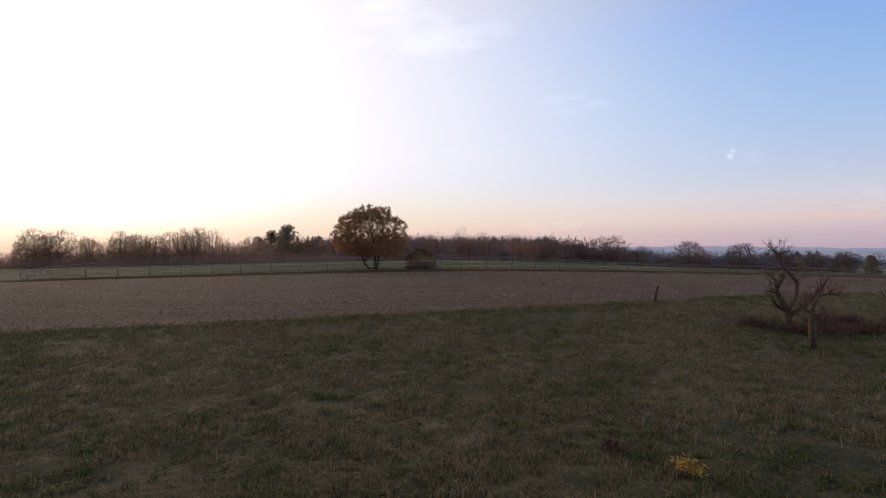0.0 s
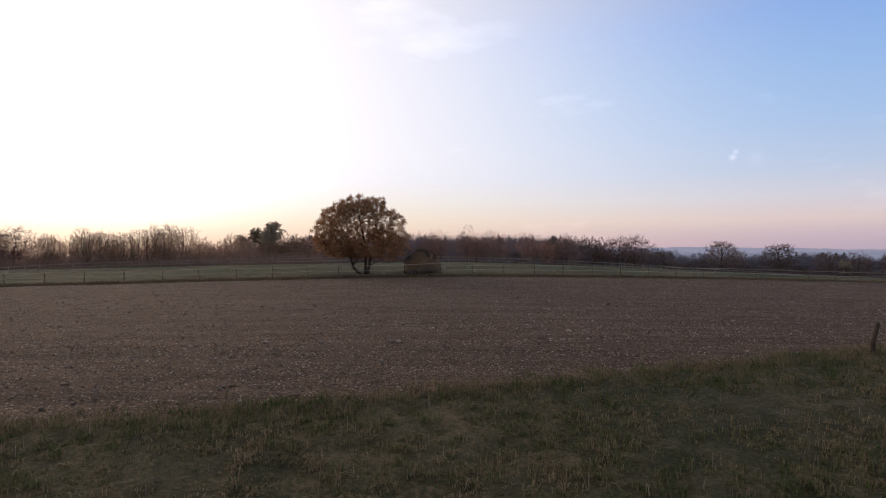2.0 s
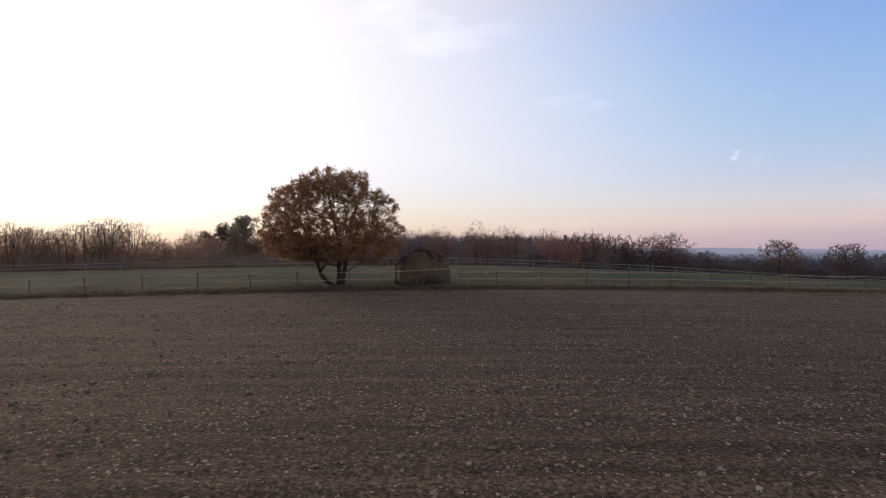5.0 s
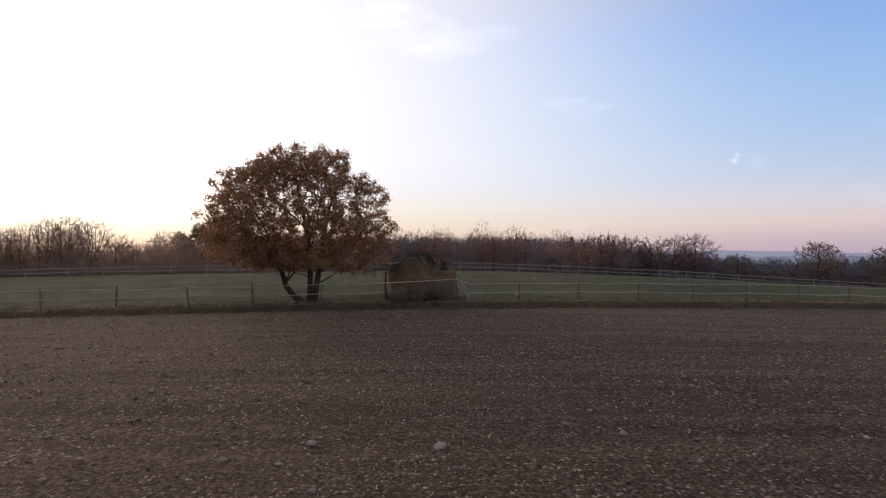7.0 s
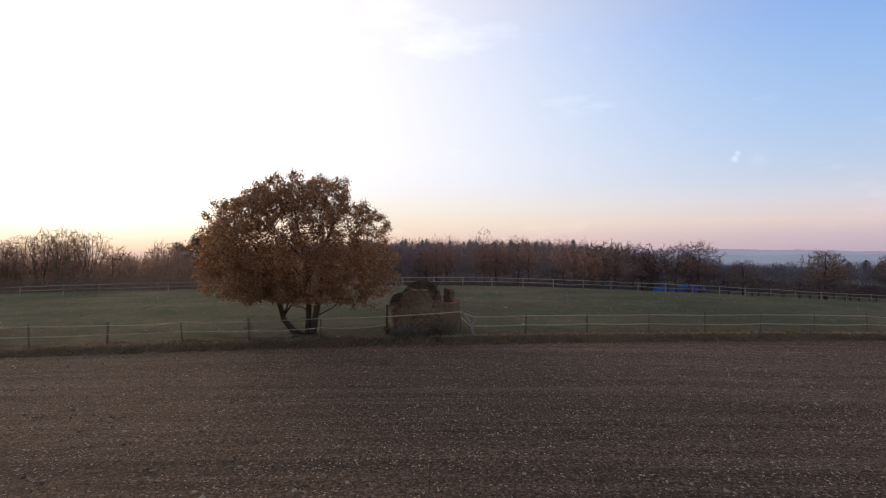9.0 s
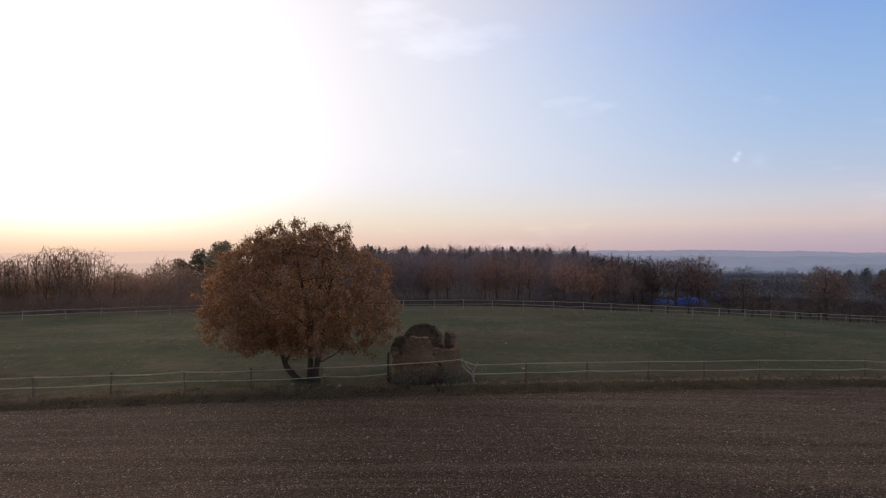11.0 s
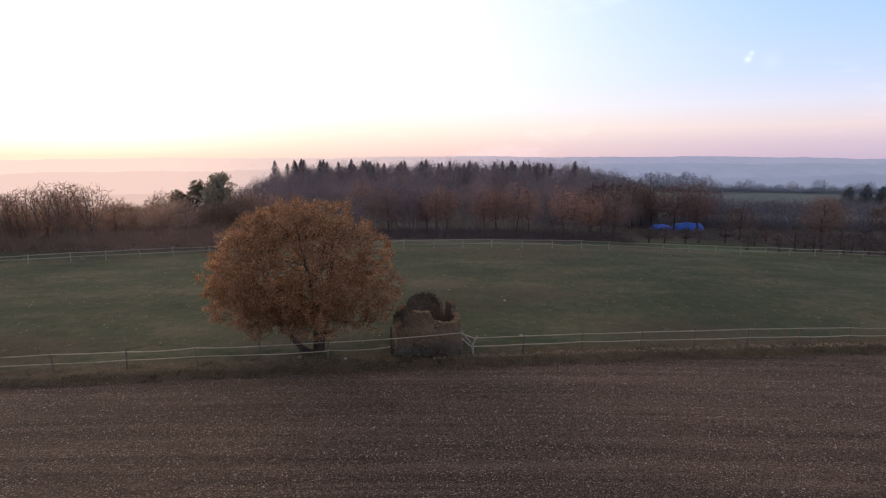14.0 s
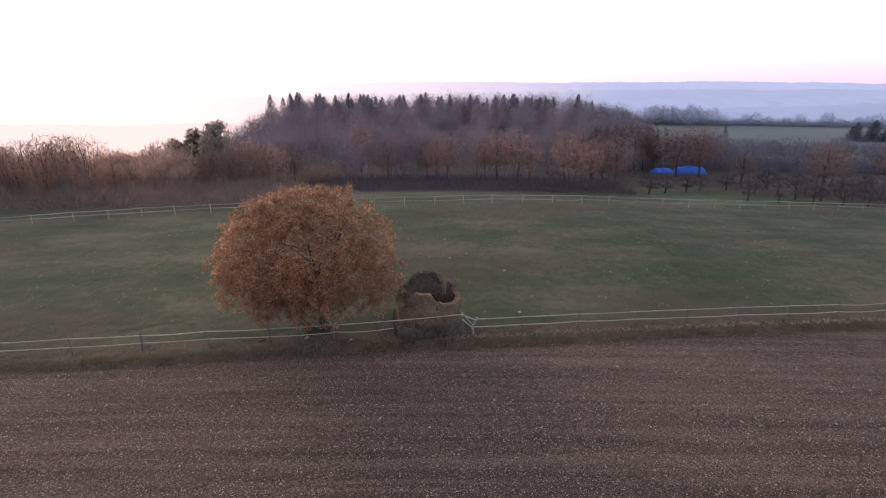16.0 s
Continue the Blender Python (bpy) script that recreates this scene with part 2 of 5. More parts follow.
BIG_STONE = simple("weathered_stone", (0.12, 0.095, 0.072), (0.36, 0.295, 0.235), 6, 0.9, 0.02, vary=0.5)
CLOD = simple("soil_clod", (0.10, 0.063, 0.041), (0.24, 0.16, 0.108), 4, 0.95, 0.02, vary=0.6)
STRAW = simple("dry_stems", (0.16, 0.115, 0.07), (0.42, 0.32, 0.21), 0.8, 0.8, 0.0, vary=0.7)
WITHERED = simple("withered_growth", (0.075, 0.055, 0.032), (0.22, 0.155, 0.095), 0.8, 0.8, 0.0, vary=0.6)
BRAMBLE = simple("bramble", (0.05, 0.028, 0.022), (0.15, 0.085, 0.06), 0.8, 0.8, 0.0, vary=0.6)
TARP = simple("blue_tarpaulin", (0.012, 0.07, 0.34), (0.04, 0.16, 0.66), 0.7, 0.45, 0.02, spec=0.4)
RED = simple("red_sheet", (0.16, 0.03, 0.026), (0.30, 0.06, 0.05), 1.5, 0.5, 0.01)
YELLOW = simple("yellow_flowers", (0.22, 0.13, 0.02), (0.45, 0.29, 0.05), 6, 0.7, 0.0, vary=0.6)


def grass_blades(k):
    c = k.pos()
    f = k.math("ADD", k.math("MULTIPLY", k.noise(c, 0.16, 3, 0.6), 0.62), k.math("MULTIPLY", k.island(), 0.22))
    f = k.math("ADD", f, k.math("MULTIPLY", k.noise(c, 1.5, 3, 0.6), 0.52))
    col = k.ramp(f, [(0.48, (0.048, 0.082, 0.021)), (0.61, (0.105, 0.118, 0.043)), (0.69, (0.19, 0.150, 0.080)), (0.86, (0.29, 0.22, 0.135))])
    k.surface(col, 0.75, through=0.25)


GRASS = mat("meadow_grass", grass_blades)


def ground_look(k):
    """Meadow, stony ploughed field, verge, pasture and far land, by where they lie."""
    c = k.pos()
    x, y, z = k.xyz(c)
    fine, mid, wide = k.noise(c, 9, 6, 0.65), k.noise(c, 1.3, 5, 0.6), k.noise(c, 0.14, 4)
    wob = k.math("MULTIPLY", k.math("SUBTRACT", k.noise(c, 0.7, 4, 0.65), 0.5), 1.6)
    f = k.math("ADD", k.math("MULTIPLY", fine, 0.45), k.math("ADD", k.math("MULTIPLY", mid, 0.3), k.math("MULTIPLY", wide, 0.3)))
    meadow = k.ramp(f, [(0.40, (0.022, 0.026, 0.011)), (0.51, (0.058, 0.056, 0.026)), (0.62, (0.14, 0.108, 0.06))])
    grain, crumb = k.noise(c, 30, 4, 0.65), k.noise(c, 13, 2, 0.5)
    rows, bands = k.noise(c, 1.0, 4, 0.6, (0.06, 2.2, 1.0)), k.noise(c, 1.0, 4, 0.6, (0.05, 0.6, 1.0))
    lumps = k.noise(c, 6.5, 6, 0.72)
    s = k.math("ADD", k.math("MULTIPLY", crumb, 0.32), k.math("MULTIPLY", grain, 0.27))
    s = k.math("ADD", s, k.math("ADD", k.math("MULTIPLY", lumps, 0.14), k.math("ADD", k.math("MULTIPLY", rows, 0.15), k.math("MULTIPLY", bands, 0.11))))
    soil = k.ramp(s, [(0.42, (0.031, 0.020, 0.013)), (0.50, (0.086, 0.054, 0.035)), (0.58, (0.205, 0.14, 0.096))])
    # flints of a few centimetres set into the soil
    flint = k.n.new("ShaderNodeTexVoronoi")
    bent = k.n.new("ShaderNodeTexNoise")
    k.l.new(c, bent.inputs["Vector"])
    bent.inputs["Scale"].default_value, bent.inputs["Detail"].default_value = 20.0, 3.0
    shifted = k.n.new("ShaderNodeVectorMath")
    shifted.operation = "MULTIPLY_ADD"
    k.l.new(bent.outputs["Color"], shifted.inputs[0])
    shifted.inputs[1].default_value = (0.07, 0.07, 0.07)
    k.l.new(c, shifted.inputs[2])
    k.l.new(shifted.outputs[0], flint.inputs["Vector"])
    flint.inputs["Scale"].default_value = 12.0
    tint = k.xyz(flint.outputs["Color"])
    chip = k.math("MULTIPLY", k.math("LESS_THAN", flint.outputs["Distance"], k.math("MULTIPLY", tint[0], 0.42)), k.math("GREATER_THAN", tint[1], 0.3))
    soil = k.mix(k.math("MULTIPLY", chip, 0.75), soil, k.ramp(tint[2], [(0.1, (0.13, 0.09, 0.065)), (0.9, (0.56, 0.46, 0.36))]))
    # far bank of the field and the pasture
    verge = k.ramp(f, [(0.40, (0.028, 0.022, 0.012)), (0.6, (0.12, 0.085, 0.048))])
    pw = k.math("ADD", k.math("MULTIPLY", k.noise(c, 0.12, 6, 0.66, (0.6, 1.3, 1.0)), 0.52), k.math("ADD", k.math("MULTIPLY", fine, 0.26), k.math("MULTIPLY", mid, 0.22)))
    pasture = k.ramp(pw, [(0.41, (0.028, 0.043, 0.014)), (0.50, (0.055, 0.066, 0.029)), (0.59, (0.112, 0.10, 0.055))])
    worn = k.ramp(k.noise(c, 0.055, 5, 0.6, (0.7, 1.2, 1.0)), [(0.50, 0.0), (0.62, 1.0)])
    pasture = k.mix(k.math("MULTIPLY", worn, 0.6), pasture, k.ramp(fine, [(0.35, (0.040, 0.033, 0.018)), (0.65, (0.115, 0.085, 0.05))]))
    # a lusher patch of grass before the orchard
    lush = k.math("ADD", k.math("POWER", k.math("DIVIDE", k.math("SUBTRACT", x, 41.0), 10.0), 2.0), k.math("POWER", k.math("DIVIDE", k.math("SUBTRACT", y, 134.5), 6.0), 2.0))
    lush = k.math("SUBTRACT", 1.25, k.math("ADD", lush, k.math("MULTIPLY", wob, 0.6)), clamp=True)
    pasture = k.mix(k.math("MULTIPLY", lush, 0.85), pasture, k.ramp(fine, [(0.35, (0.055, 0.098, 0.026)), (0.65, (0.095, 0.145, 0.045))]))
    wood_floor = k.ramp(f, [(0.36, (0.03, 0.025, 0.020)), (0.65, (0.085, 0.066, 0.052))])
    edge1 = k.math("ADD", k.math("MULTIPLY", x, 0.28), k.math("MULTIPLY", k.math("MULTIPLY", x, x), 0.004))
    d1 = k.math("ADD", k.math("SUBTRACT", k.math("SUBTRACT", y, 28.8), edge1), wob)
    side = k.math("ADD", k.math("MULTIPLY", k.math("MAXIMUM", x, 0.0), 0.125), k.math("MULTIPLY", k.math("MINIMUM", x, 0.0), 0.09))
    d2 = k.math("ADD", k.math("SUBTRACT", k.math("SUBTRACT", y, 81.8), side), k.math("MULTIPLY", wob, 0.35))
    step = lambda d, soft: k.math("MULTIPLY_ADD", d, 1.0 / soft, 0.5, clamp=True)
    col = k.mix(step(d1, 0.5), meadow, soil)
    col = k.mix(step(d2, 0.3), col, verge)
    col = k.mix(step(k.math("SUBTRACT", d2, 2.2), 1.6), col, pasture)
    far = k.math("SUBTRACT", k.math("ADD", y, k.math("MULTIPLY", wob, 2.0)), k.math("ADD", 134.0, k.math("MULTIPLY", k.math("MULTIPLY", k.math("MULTIPLY_ADD", x, 0.1, -1.8, clamp=True), k.math("MULTIPLY_ADD", x, -0.06, 4.6, clamp=True)), 19.0)))
    far = k.math("ADD", far, k.math("MULTIPLY", k.math("MULTIPLY_ADD", x, -0.07, -1.2, clamp=True), 13.0))
    col = k.mix(step(far, 6.0), col, wood_floor)
    # the far field, greyed and blued in its colour in place of haze
    out_field = k.math("MULTIPLY", step(k.math("SUBTRACT", y, 215.0), 10.0), step(k.math("SUBTRACT", x, 60.0), 6.0))
    col = k.mix(out_field, col, k.ramp(pw, [(0.36, (0.095, 0.12, 0.112)), (0.64, (0.145, 0.165, 0.150))]))
    h = k.math("ADD", k.math("MULTIPLY", fine, 0.4), k.math("ADD", k.math("MULTIPLY", grain, 0.3), k.math("MULTIPLY", crumb, 0.4)))
    k.surface(col, 0.95, k.bump(h, 1.0, 0.10))


GROUND = mat("land", ground_look)


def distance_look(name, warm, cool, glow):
    """Hills behind kilometres of bright haze; its shine is their own painted, pale glow."""

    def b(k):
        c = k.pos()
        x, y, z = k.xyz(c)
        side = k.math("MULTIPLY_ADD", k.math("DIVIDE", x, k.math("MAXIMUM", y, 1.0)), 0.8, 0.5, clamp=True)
        # warm on the sun's side, blue away from it: lit haze put into the colour
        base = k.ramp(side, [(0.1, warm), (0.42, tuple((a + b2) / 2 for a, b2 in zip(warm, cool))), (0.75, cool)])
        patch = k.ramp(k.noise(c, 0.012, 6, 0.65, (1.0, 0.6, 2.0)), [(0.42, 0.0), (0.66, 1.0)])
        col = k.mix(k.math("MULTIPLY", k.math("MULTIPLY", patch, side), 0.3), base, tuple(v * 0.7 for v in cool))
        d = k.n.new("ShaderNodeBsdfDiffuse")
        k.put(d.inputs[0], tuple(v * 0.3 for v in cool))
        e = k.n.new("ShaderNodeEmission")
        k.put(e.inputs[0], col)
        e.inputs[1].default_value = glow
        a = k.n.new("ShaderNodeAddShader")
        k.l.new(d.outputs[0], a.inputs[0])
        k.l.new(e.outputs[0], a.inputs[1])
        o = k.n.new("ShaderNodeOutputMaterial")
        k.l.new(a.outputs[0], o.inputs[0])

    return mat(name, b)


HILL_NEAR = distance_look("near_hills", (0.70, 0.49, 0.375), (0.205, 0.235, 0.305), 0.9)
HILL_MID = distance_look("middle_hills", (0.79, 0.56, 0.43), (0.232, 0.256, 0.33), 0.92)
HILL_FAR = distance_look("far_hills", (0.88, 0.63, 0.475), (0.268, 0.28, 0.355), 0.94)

# ---- mesh tools ----
class Soup:
    """Points and faces of one mesh."""

    def __init__(self):
        self.v, self.f = [], []

    def tube(self, pts, radii, sides=5, cap=True):
        pts = [Vector(p) for p in pts]
        base, n = len(self.v), len(pts)
        d = (pts[1] - pts[0]).normalized()
        u = d.orthogonal().normalized()
        for i, p in enumerate(pts):
            a, b = pts[max(i - 1, 0)], pts[min(i + 1, n - 1)]
            d = (b - a).normalized()
            u = (u - d * u.dot(d))
            u = u.normalized() if u.length > 1e-6 else d.orthogonal().normalized()
            w = d.cross(u)
            for k in range(sides):
                q = 2 * math.pi * k / sides
                self.v.append(p + (u * math.cos(q) + w * math.sin(q)) * radii[i])
        for i in range(n - 1):
            for k in range(sides):
                a, b = base + i * sides + k, base + i * sides + (k + 1) % sides
                self.f.append((a, b, b + sides, a + sides))
        if cap:
            self.f.append(tuple(base + k for k in reversed(range(sides))))
            self.f.append(tuple(base + (n - 1) * sides + k for k in range(sides)))

    def leaf(self, p, along, across, length, width):
        i = len(self.v)
        self.v += [p, p + along * length * 0.5 + across * width, p + along * length, p + along * length * 0.5 - across * width]
        self.f.append((i, i + 1, i + 2, i + 3))

    def box(self, lo, hi, m=None):
        i = len(self.v)
        for z in (lo[2], hi[2]):
            for x, y in ((lo[0], lo[1]), (hi[0], lo[1]), (hi[0], hi[1]), (lo[0], hi[1])):
                p = Vector((x, y, z))
                self.v.append(m @ p if m else p)
        self.f += [(i + 3, i + 2, i + 1, i), (i + 4, i + 5, i + 6, i + 7)]
        self.f += [(i + k, i + (k + 1) % 4, i + 4 + (k + 1) % 4, i + 4 + k) for k in range(4)]

    def mesh(self, name, material, smooth=False):
        me = bpy.data.meshes.new(name)
        me.from_pydata([tuple(p) for p in self.v], [], self.f)
        me.materials.append(material)
        if smooth:
            me.polygons.foreach_set("use_smooth", [True] * len(me.polygons))
        me.update()
        return me


def array_mesh(name, verts, faces, material, smooth=False):
    """A mesh from number arrays: verts (n, 3), faces (m, 3 or 4)."""
    me = bpy.data.meshes.new(name)
    m, k = faces.shape
    me.vertices.add(len(verts))
    me.vertices.foreach_set("co", verts.astype(np.float32).ravel())
    me.loops.add(m * k)
    me.loops.foreach_set("vertex_index", faces.astype(np.int32).ravel())
    me.polygons.add(m)
    me.polygons.foreach_set("loop_start", np.arange(0, m * k, k, dtype=np.int32))
    me.polygons.foreach_set("use_smooth", np.full(m, smooth))
    me.materials.append(material)
    me.update(calc_edges=True)
    return me


def part(name, me, parent, label="", m=None):
    ob = new(name, me)
    ob.parent = parent
    if m is not None:
        ob.matrix_basis = m
    return tagged(ob, label)


def thing(name, m, label, category, group="", kind=""):
    ob = new(name)
    ob.empty_display_size = 0.2
    ob.matrix_basis = m
    return tagged(ob, label, category, group, kind)


# ---- the lie of the land ----
PROFILE_Y = [-300, -60, 0, 8, 16, 24, 30, 36, 45, 58, 70, 79, 98, 110, 120, 130, 145, 170, 200, 350, 500, 1000, 2200, 5000]
PROFILE_Z = [-3, -1.8, -1.1, -1.0, -0.86, -0.6, -0.25, 0.03, 0.08, -0.08, -0.15, -0.38, 0.47, 0.55, 0.48, -0.2, -1.8, -3.5, -5, -5, -14, -48, -75, -80]


def fence_y(x):
    return 83.2 + 0.125 * np.maximum(x, 0) + 0.09 * np.minimum(x, 0)


def ground_z(x, y):
    x, y = np.asarray(x, float), np.asarray(y, float)
    # the field's far end keeps its level up to the verge, which steps up a little
    edge = fence_y(x) - 1.5
    z = np.interp(y, PROFILE_Y, PROFILE_Z)
    bank = np.clip((y - edge) / 0.7, 0, 1)
    z = np.where(y < 98, np.where(y < edge, np.minimum(z, np.interp(y, [70, 79], [9, -0.38])), -0.42 + 0.36 * bank + np.clip((y - edge - 0.7) / (98 - edge - 0.7), 0, 1) * 0.55), z)
    r, l = np.maximum(x, 0), np.maximum(-x, 0)
    kr = np.interp(y, [40, 83, 122, 150, 172, 300], [0.03, 0.026, 0.062, 0.05, 0.022, 0.015])
    kl = np.interp(y, [83, 140, 200, 260, 330, 430, 800], [0.03, 0.02, 0.05, 0.04, 0.03, 0.16, 0.16])
    beyond = np.clip((y - 165) / 60, 0, 1) * 0.3 * np.maximum(l - 95, 0)
    return z - beyond - kr * r * r / (30 + r) - kl * l * l / (30 + l)


def gz(x, y):
    return float(ground_z(x, y))


def spread(steps):
    res = []
    for a, b, d in steps:
        res += list(np.arange(a, b, d))
    return np.array(res)


def build_ground():
    ys = np.concatenate([[-300, -200, -120, -80, -60, -45, -35, -25, -18, -12, -8, -4], spread([(-1, 86, 0.32), (86, 134, 0.9), (134, 200, 3)]), np.geomspace(200, 4700, 40)])
    half = np.concatenate([np.arange(0.2, 34, 0.4), np.geomspace(34, 4500, 55)])
    xs = np.concatenate([-half[::-1], half])
    X, Y = np.meshgrid(xs, ys)
    Z = ground_z(X, Y)
    rng = np.random.default_rng(5)
    near = (np.abs(X) < 60) & (Y > -2) & (Y < 125)
    in_field = (Y > 28.8 + 0.28 * X + 0.004 * X * X) & (Y < fence_y(X) - 1.5)
    rough = np.where(in_field, 0.016, 0.035)
    Z = Z + np.where(near, rng.normal(0, 1, Z.shape) * rough, 0)
    # shallow harrow lines across the field
    Z = Z + np.where(in_field & near, 0.012 * np.sin(Y * 4.1 + 0.9 * np.sin(X * 0.2)) * np.sin(X * 0.31 + Y * 0.7), 0)
    ny, nx = X.shape
    i = np.arange(ny * nx).reshape(ny, nx)
    faces = np.stack([i[:-1, :-1], i[:-1, 1:], i[1:, 1:], i[1:, :-1]], -1).reshape(-1, 4)
    ob = new("ground", array_mesh("ground", np.stack([X, Y, Z], -1).reshape(-1, 3), faces, GROUND, True))
    tagged(ob, "rolling farmland with meadow, stony ploughed field and pasture", "ground", kind="structure")


build_ground()


def build_hills(name, dist, tops, depth, material, label):
    """A long ridge across the distance, with a rounded back."""
    rng = np.random.default_rng(int(dist))
    xs = np.linspace(-1.6, 1.6, 620) * dist
    t = np.linspace(0, 1, 620)
    crest = np.interp(t, np.linspace(0, 1, len(tops)), tops)
    for f, a in ((5, 0.10), (13, 0.06), (37, 0.03), (90, 0.018)):
        crest = crest + a * depth * 0.35 * np.sin(t * f * 6.28 + rng.uniform(0, 6.28)) * rng.uniform(0.6, 1)
    crest = crest + np.abs(rng.normal(0, 1, 620)) * 0.012 * depth
    rows = []
    for back, drop in ((0, 1.0), (0.04, 0.7), (0.10, 0.35), (0.18, 0.08), (0.25, 0.0), (0.35, 0.2)):
        rows.append(np.stack([xs, np.full_like(xs, dist * (1 + back)), crest - depth * drop], -1))
    V = np.stack(rows)
    i = np.arange(6 * 620).reshape(6, 620)
    faces = np.stack([i[:-1, :-1], i[:-1, 1:], i[1:, 1:], i[1:, :-1]], -1).reshape(-1, 4)
    ob = new(name, array_mesh(name, V.reshape(-1, 3), faces, material, True))
    tagged(ob, label, "hills", kind="structure")


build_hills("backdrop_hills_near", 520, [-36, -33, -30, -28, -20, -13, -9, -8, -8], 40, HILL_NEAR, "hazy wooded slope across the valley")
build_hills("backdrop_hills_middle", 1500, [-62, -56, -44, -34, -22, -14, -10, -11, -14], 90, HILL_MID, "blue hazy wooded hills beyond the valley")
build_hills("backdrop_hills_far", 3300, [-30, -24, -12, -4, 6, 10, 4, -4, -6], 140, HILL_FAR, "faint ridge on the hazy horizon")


# ---- trees ----
def rnd_dir(r):
    while True:
        v = Vector((r.uniform(-1, 1), r.uniform(-1, 1), r.uniform(-1, 1)))
        if 0.05 < v.length < 1:
            return v.normalized()


def limb(r, start, way, length, r0, r1, n=4, wobble=0.18, rise=0.0):
    """A bent limb: its points and radii."""
    p, d, pts, rad = Vector(start), Vector(way).normalized(), [Vector(start)], [r0]
    for i in range(n):
        d = (d + rnd_dir(r) * wobble + Vector((0, 0, rise))).normalized()
        p = p + d * (length / n)
        pts.append(p.copy())
        rad.append(r0 + (r1 - r0) * (i + 1) / n)
    return pts, rad, d


def on_limb(pts, f):
    k = min(int(f * (len(pts) - 1)), len(pts) - 2)
    g = f * (len(pts) - 1) - k
    return pts[k].lerp(pts[k + 1], g), (pts[k + 1] - pts[k]).normalized()


def bare_tree(seed, tall, spread_m, stems=1, bole=0.3, limbs=9, twigs=7, fine=5, rise=0.08, thick=0.02, twig=0.016, lean=0.0, open_angle=0.75, fan=0.35):
    """The trunk with its limbs, and the crown of branches and twigs, of a leafless tree; also the twig ends."""
    r = random.Random(seed)
    wood, crown, ends = Soup(), Soup(), []
    for s in range(stems):
        a = 2 * math.pi * s / stems + r.uniform(-0.4, 0.4)
        out = (0.0 if stems == 1 else r.uniform(0.1, fan)) + lean
        h = tall * r.uniform(0.85, 1.0) * 0.95
        start = Vector((math.cos(a), math.sin(a), 0)) * (0.0 if stems == 1 else thick * tall * 0.7)
        start.z = -0.15
        pts, rad, d = limb(r, start, (math.cos(a) * out, math.sin(a) * out, 1), h, thick * tall, thick * tall * 0.2, 7, 0.09, 0.05)
        wood.tube(pts, rad, 6)
        for i in range(limbs):
            f = bole + (1 - bole) * (i + r.random()) / limbs
            p, along = on_limb(pts, min(f, 0.99))
            az = r.uniform(0, 6.28)
            side = Vector((math.cos(az), math.sin(az), 0))
            dr = (along * (1 - open_angle) + side * open_angle).normalized()
            ln = spread_m * r.uniform(0.6, 1.0) * (1.0 - 0.55 * max(0, (f - bole) / (1 - bole)))
            q, qr, _ = limb(r, p, dr, ln, thick * tall * 0.42 * (1.15 - f), twig * 1.6, 5, 0.22, rise)
            wood.tube(q, qr, 4, cap=False)
            for j in range(twigs):
                g = 0.25 + 0.75 * (j + r.random()) / twigs
                p2, al2 = on_limb(q, min(g, 0.99))
                dr2 = (al2 + rnd_dir(r) * 0.95 + Vector((0, 0, 0.25))).normalized()
                q2, qr2, _ = limb(r, p2, dr2, ln * r.uniform(0.3, 0.55), twig * 1.4, twig * 0.7, 3, 0.25, rise)
                crown.tube(q2, qr2, 3, cap=False)
                for m in range(fine):
                    p3, al3 = on_limb(q2, r.uniform(0.25, 0.99))
                    dr3 = (al3 + rnd_dir(r) * 0.9 + Vector((0, 0, 0.2))).normalized()
                    ln3 = ln * r.uniform(0.13, 0.28)
                    p4 = p3 + dr3 * ln3
                    crown.tube([p3, p4], [twig * 0.8, twig * 0.4], 3, cap=False)
                    ends.append((p4, dr3))
    return wood, crown, ends


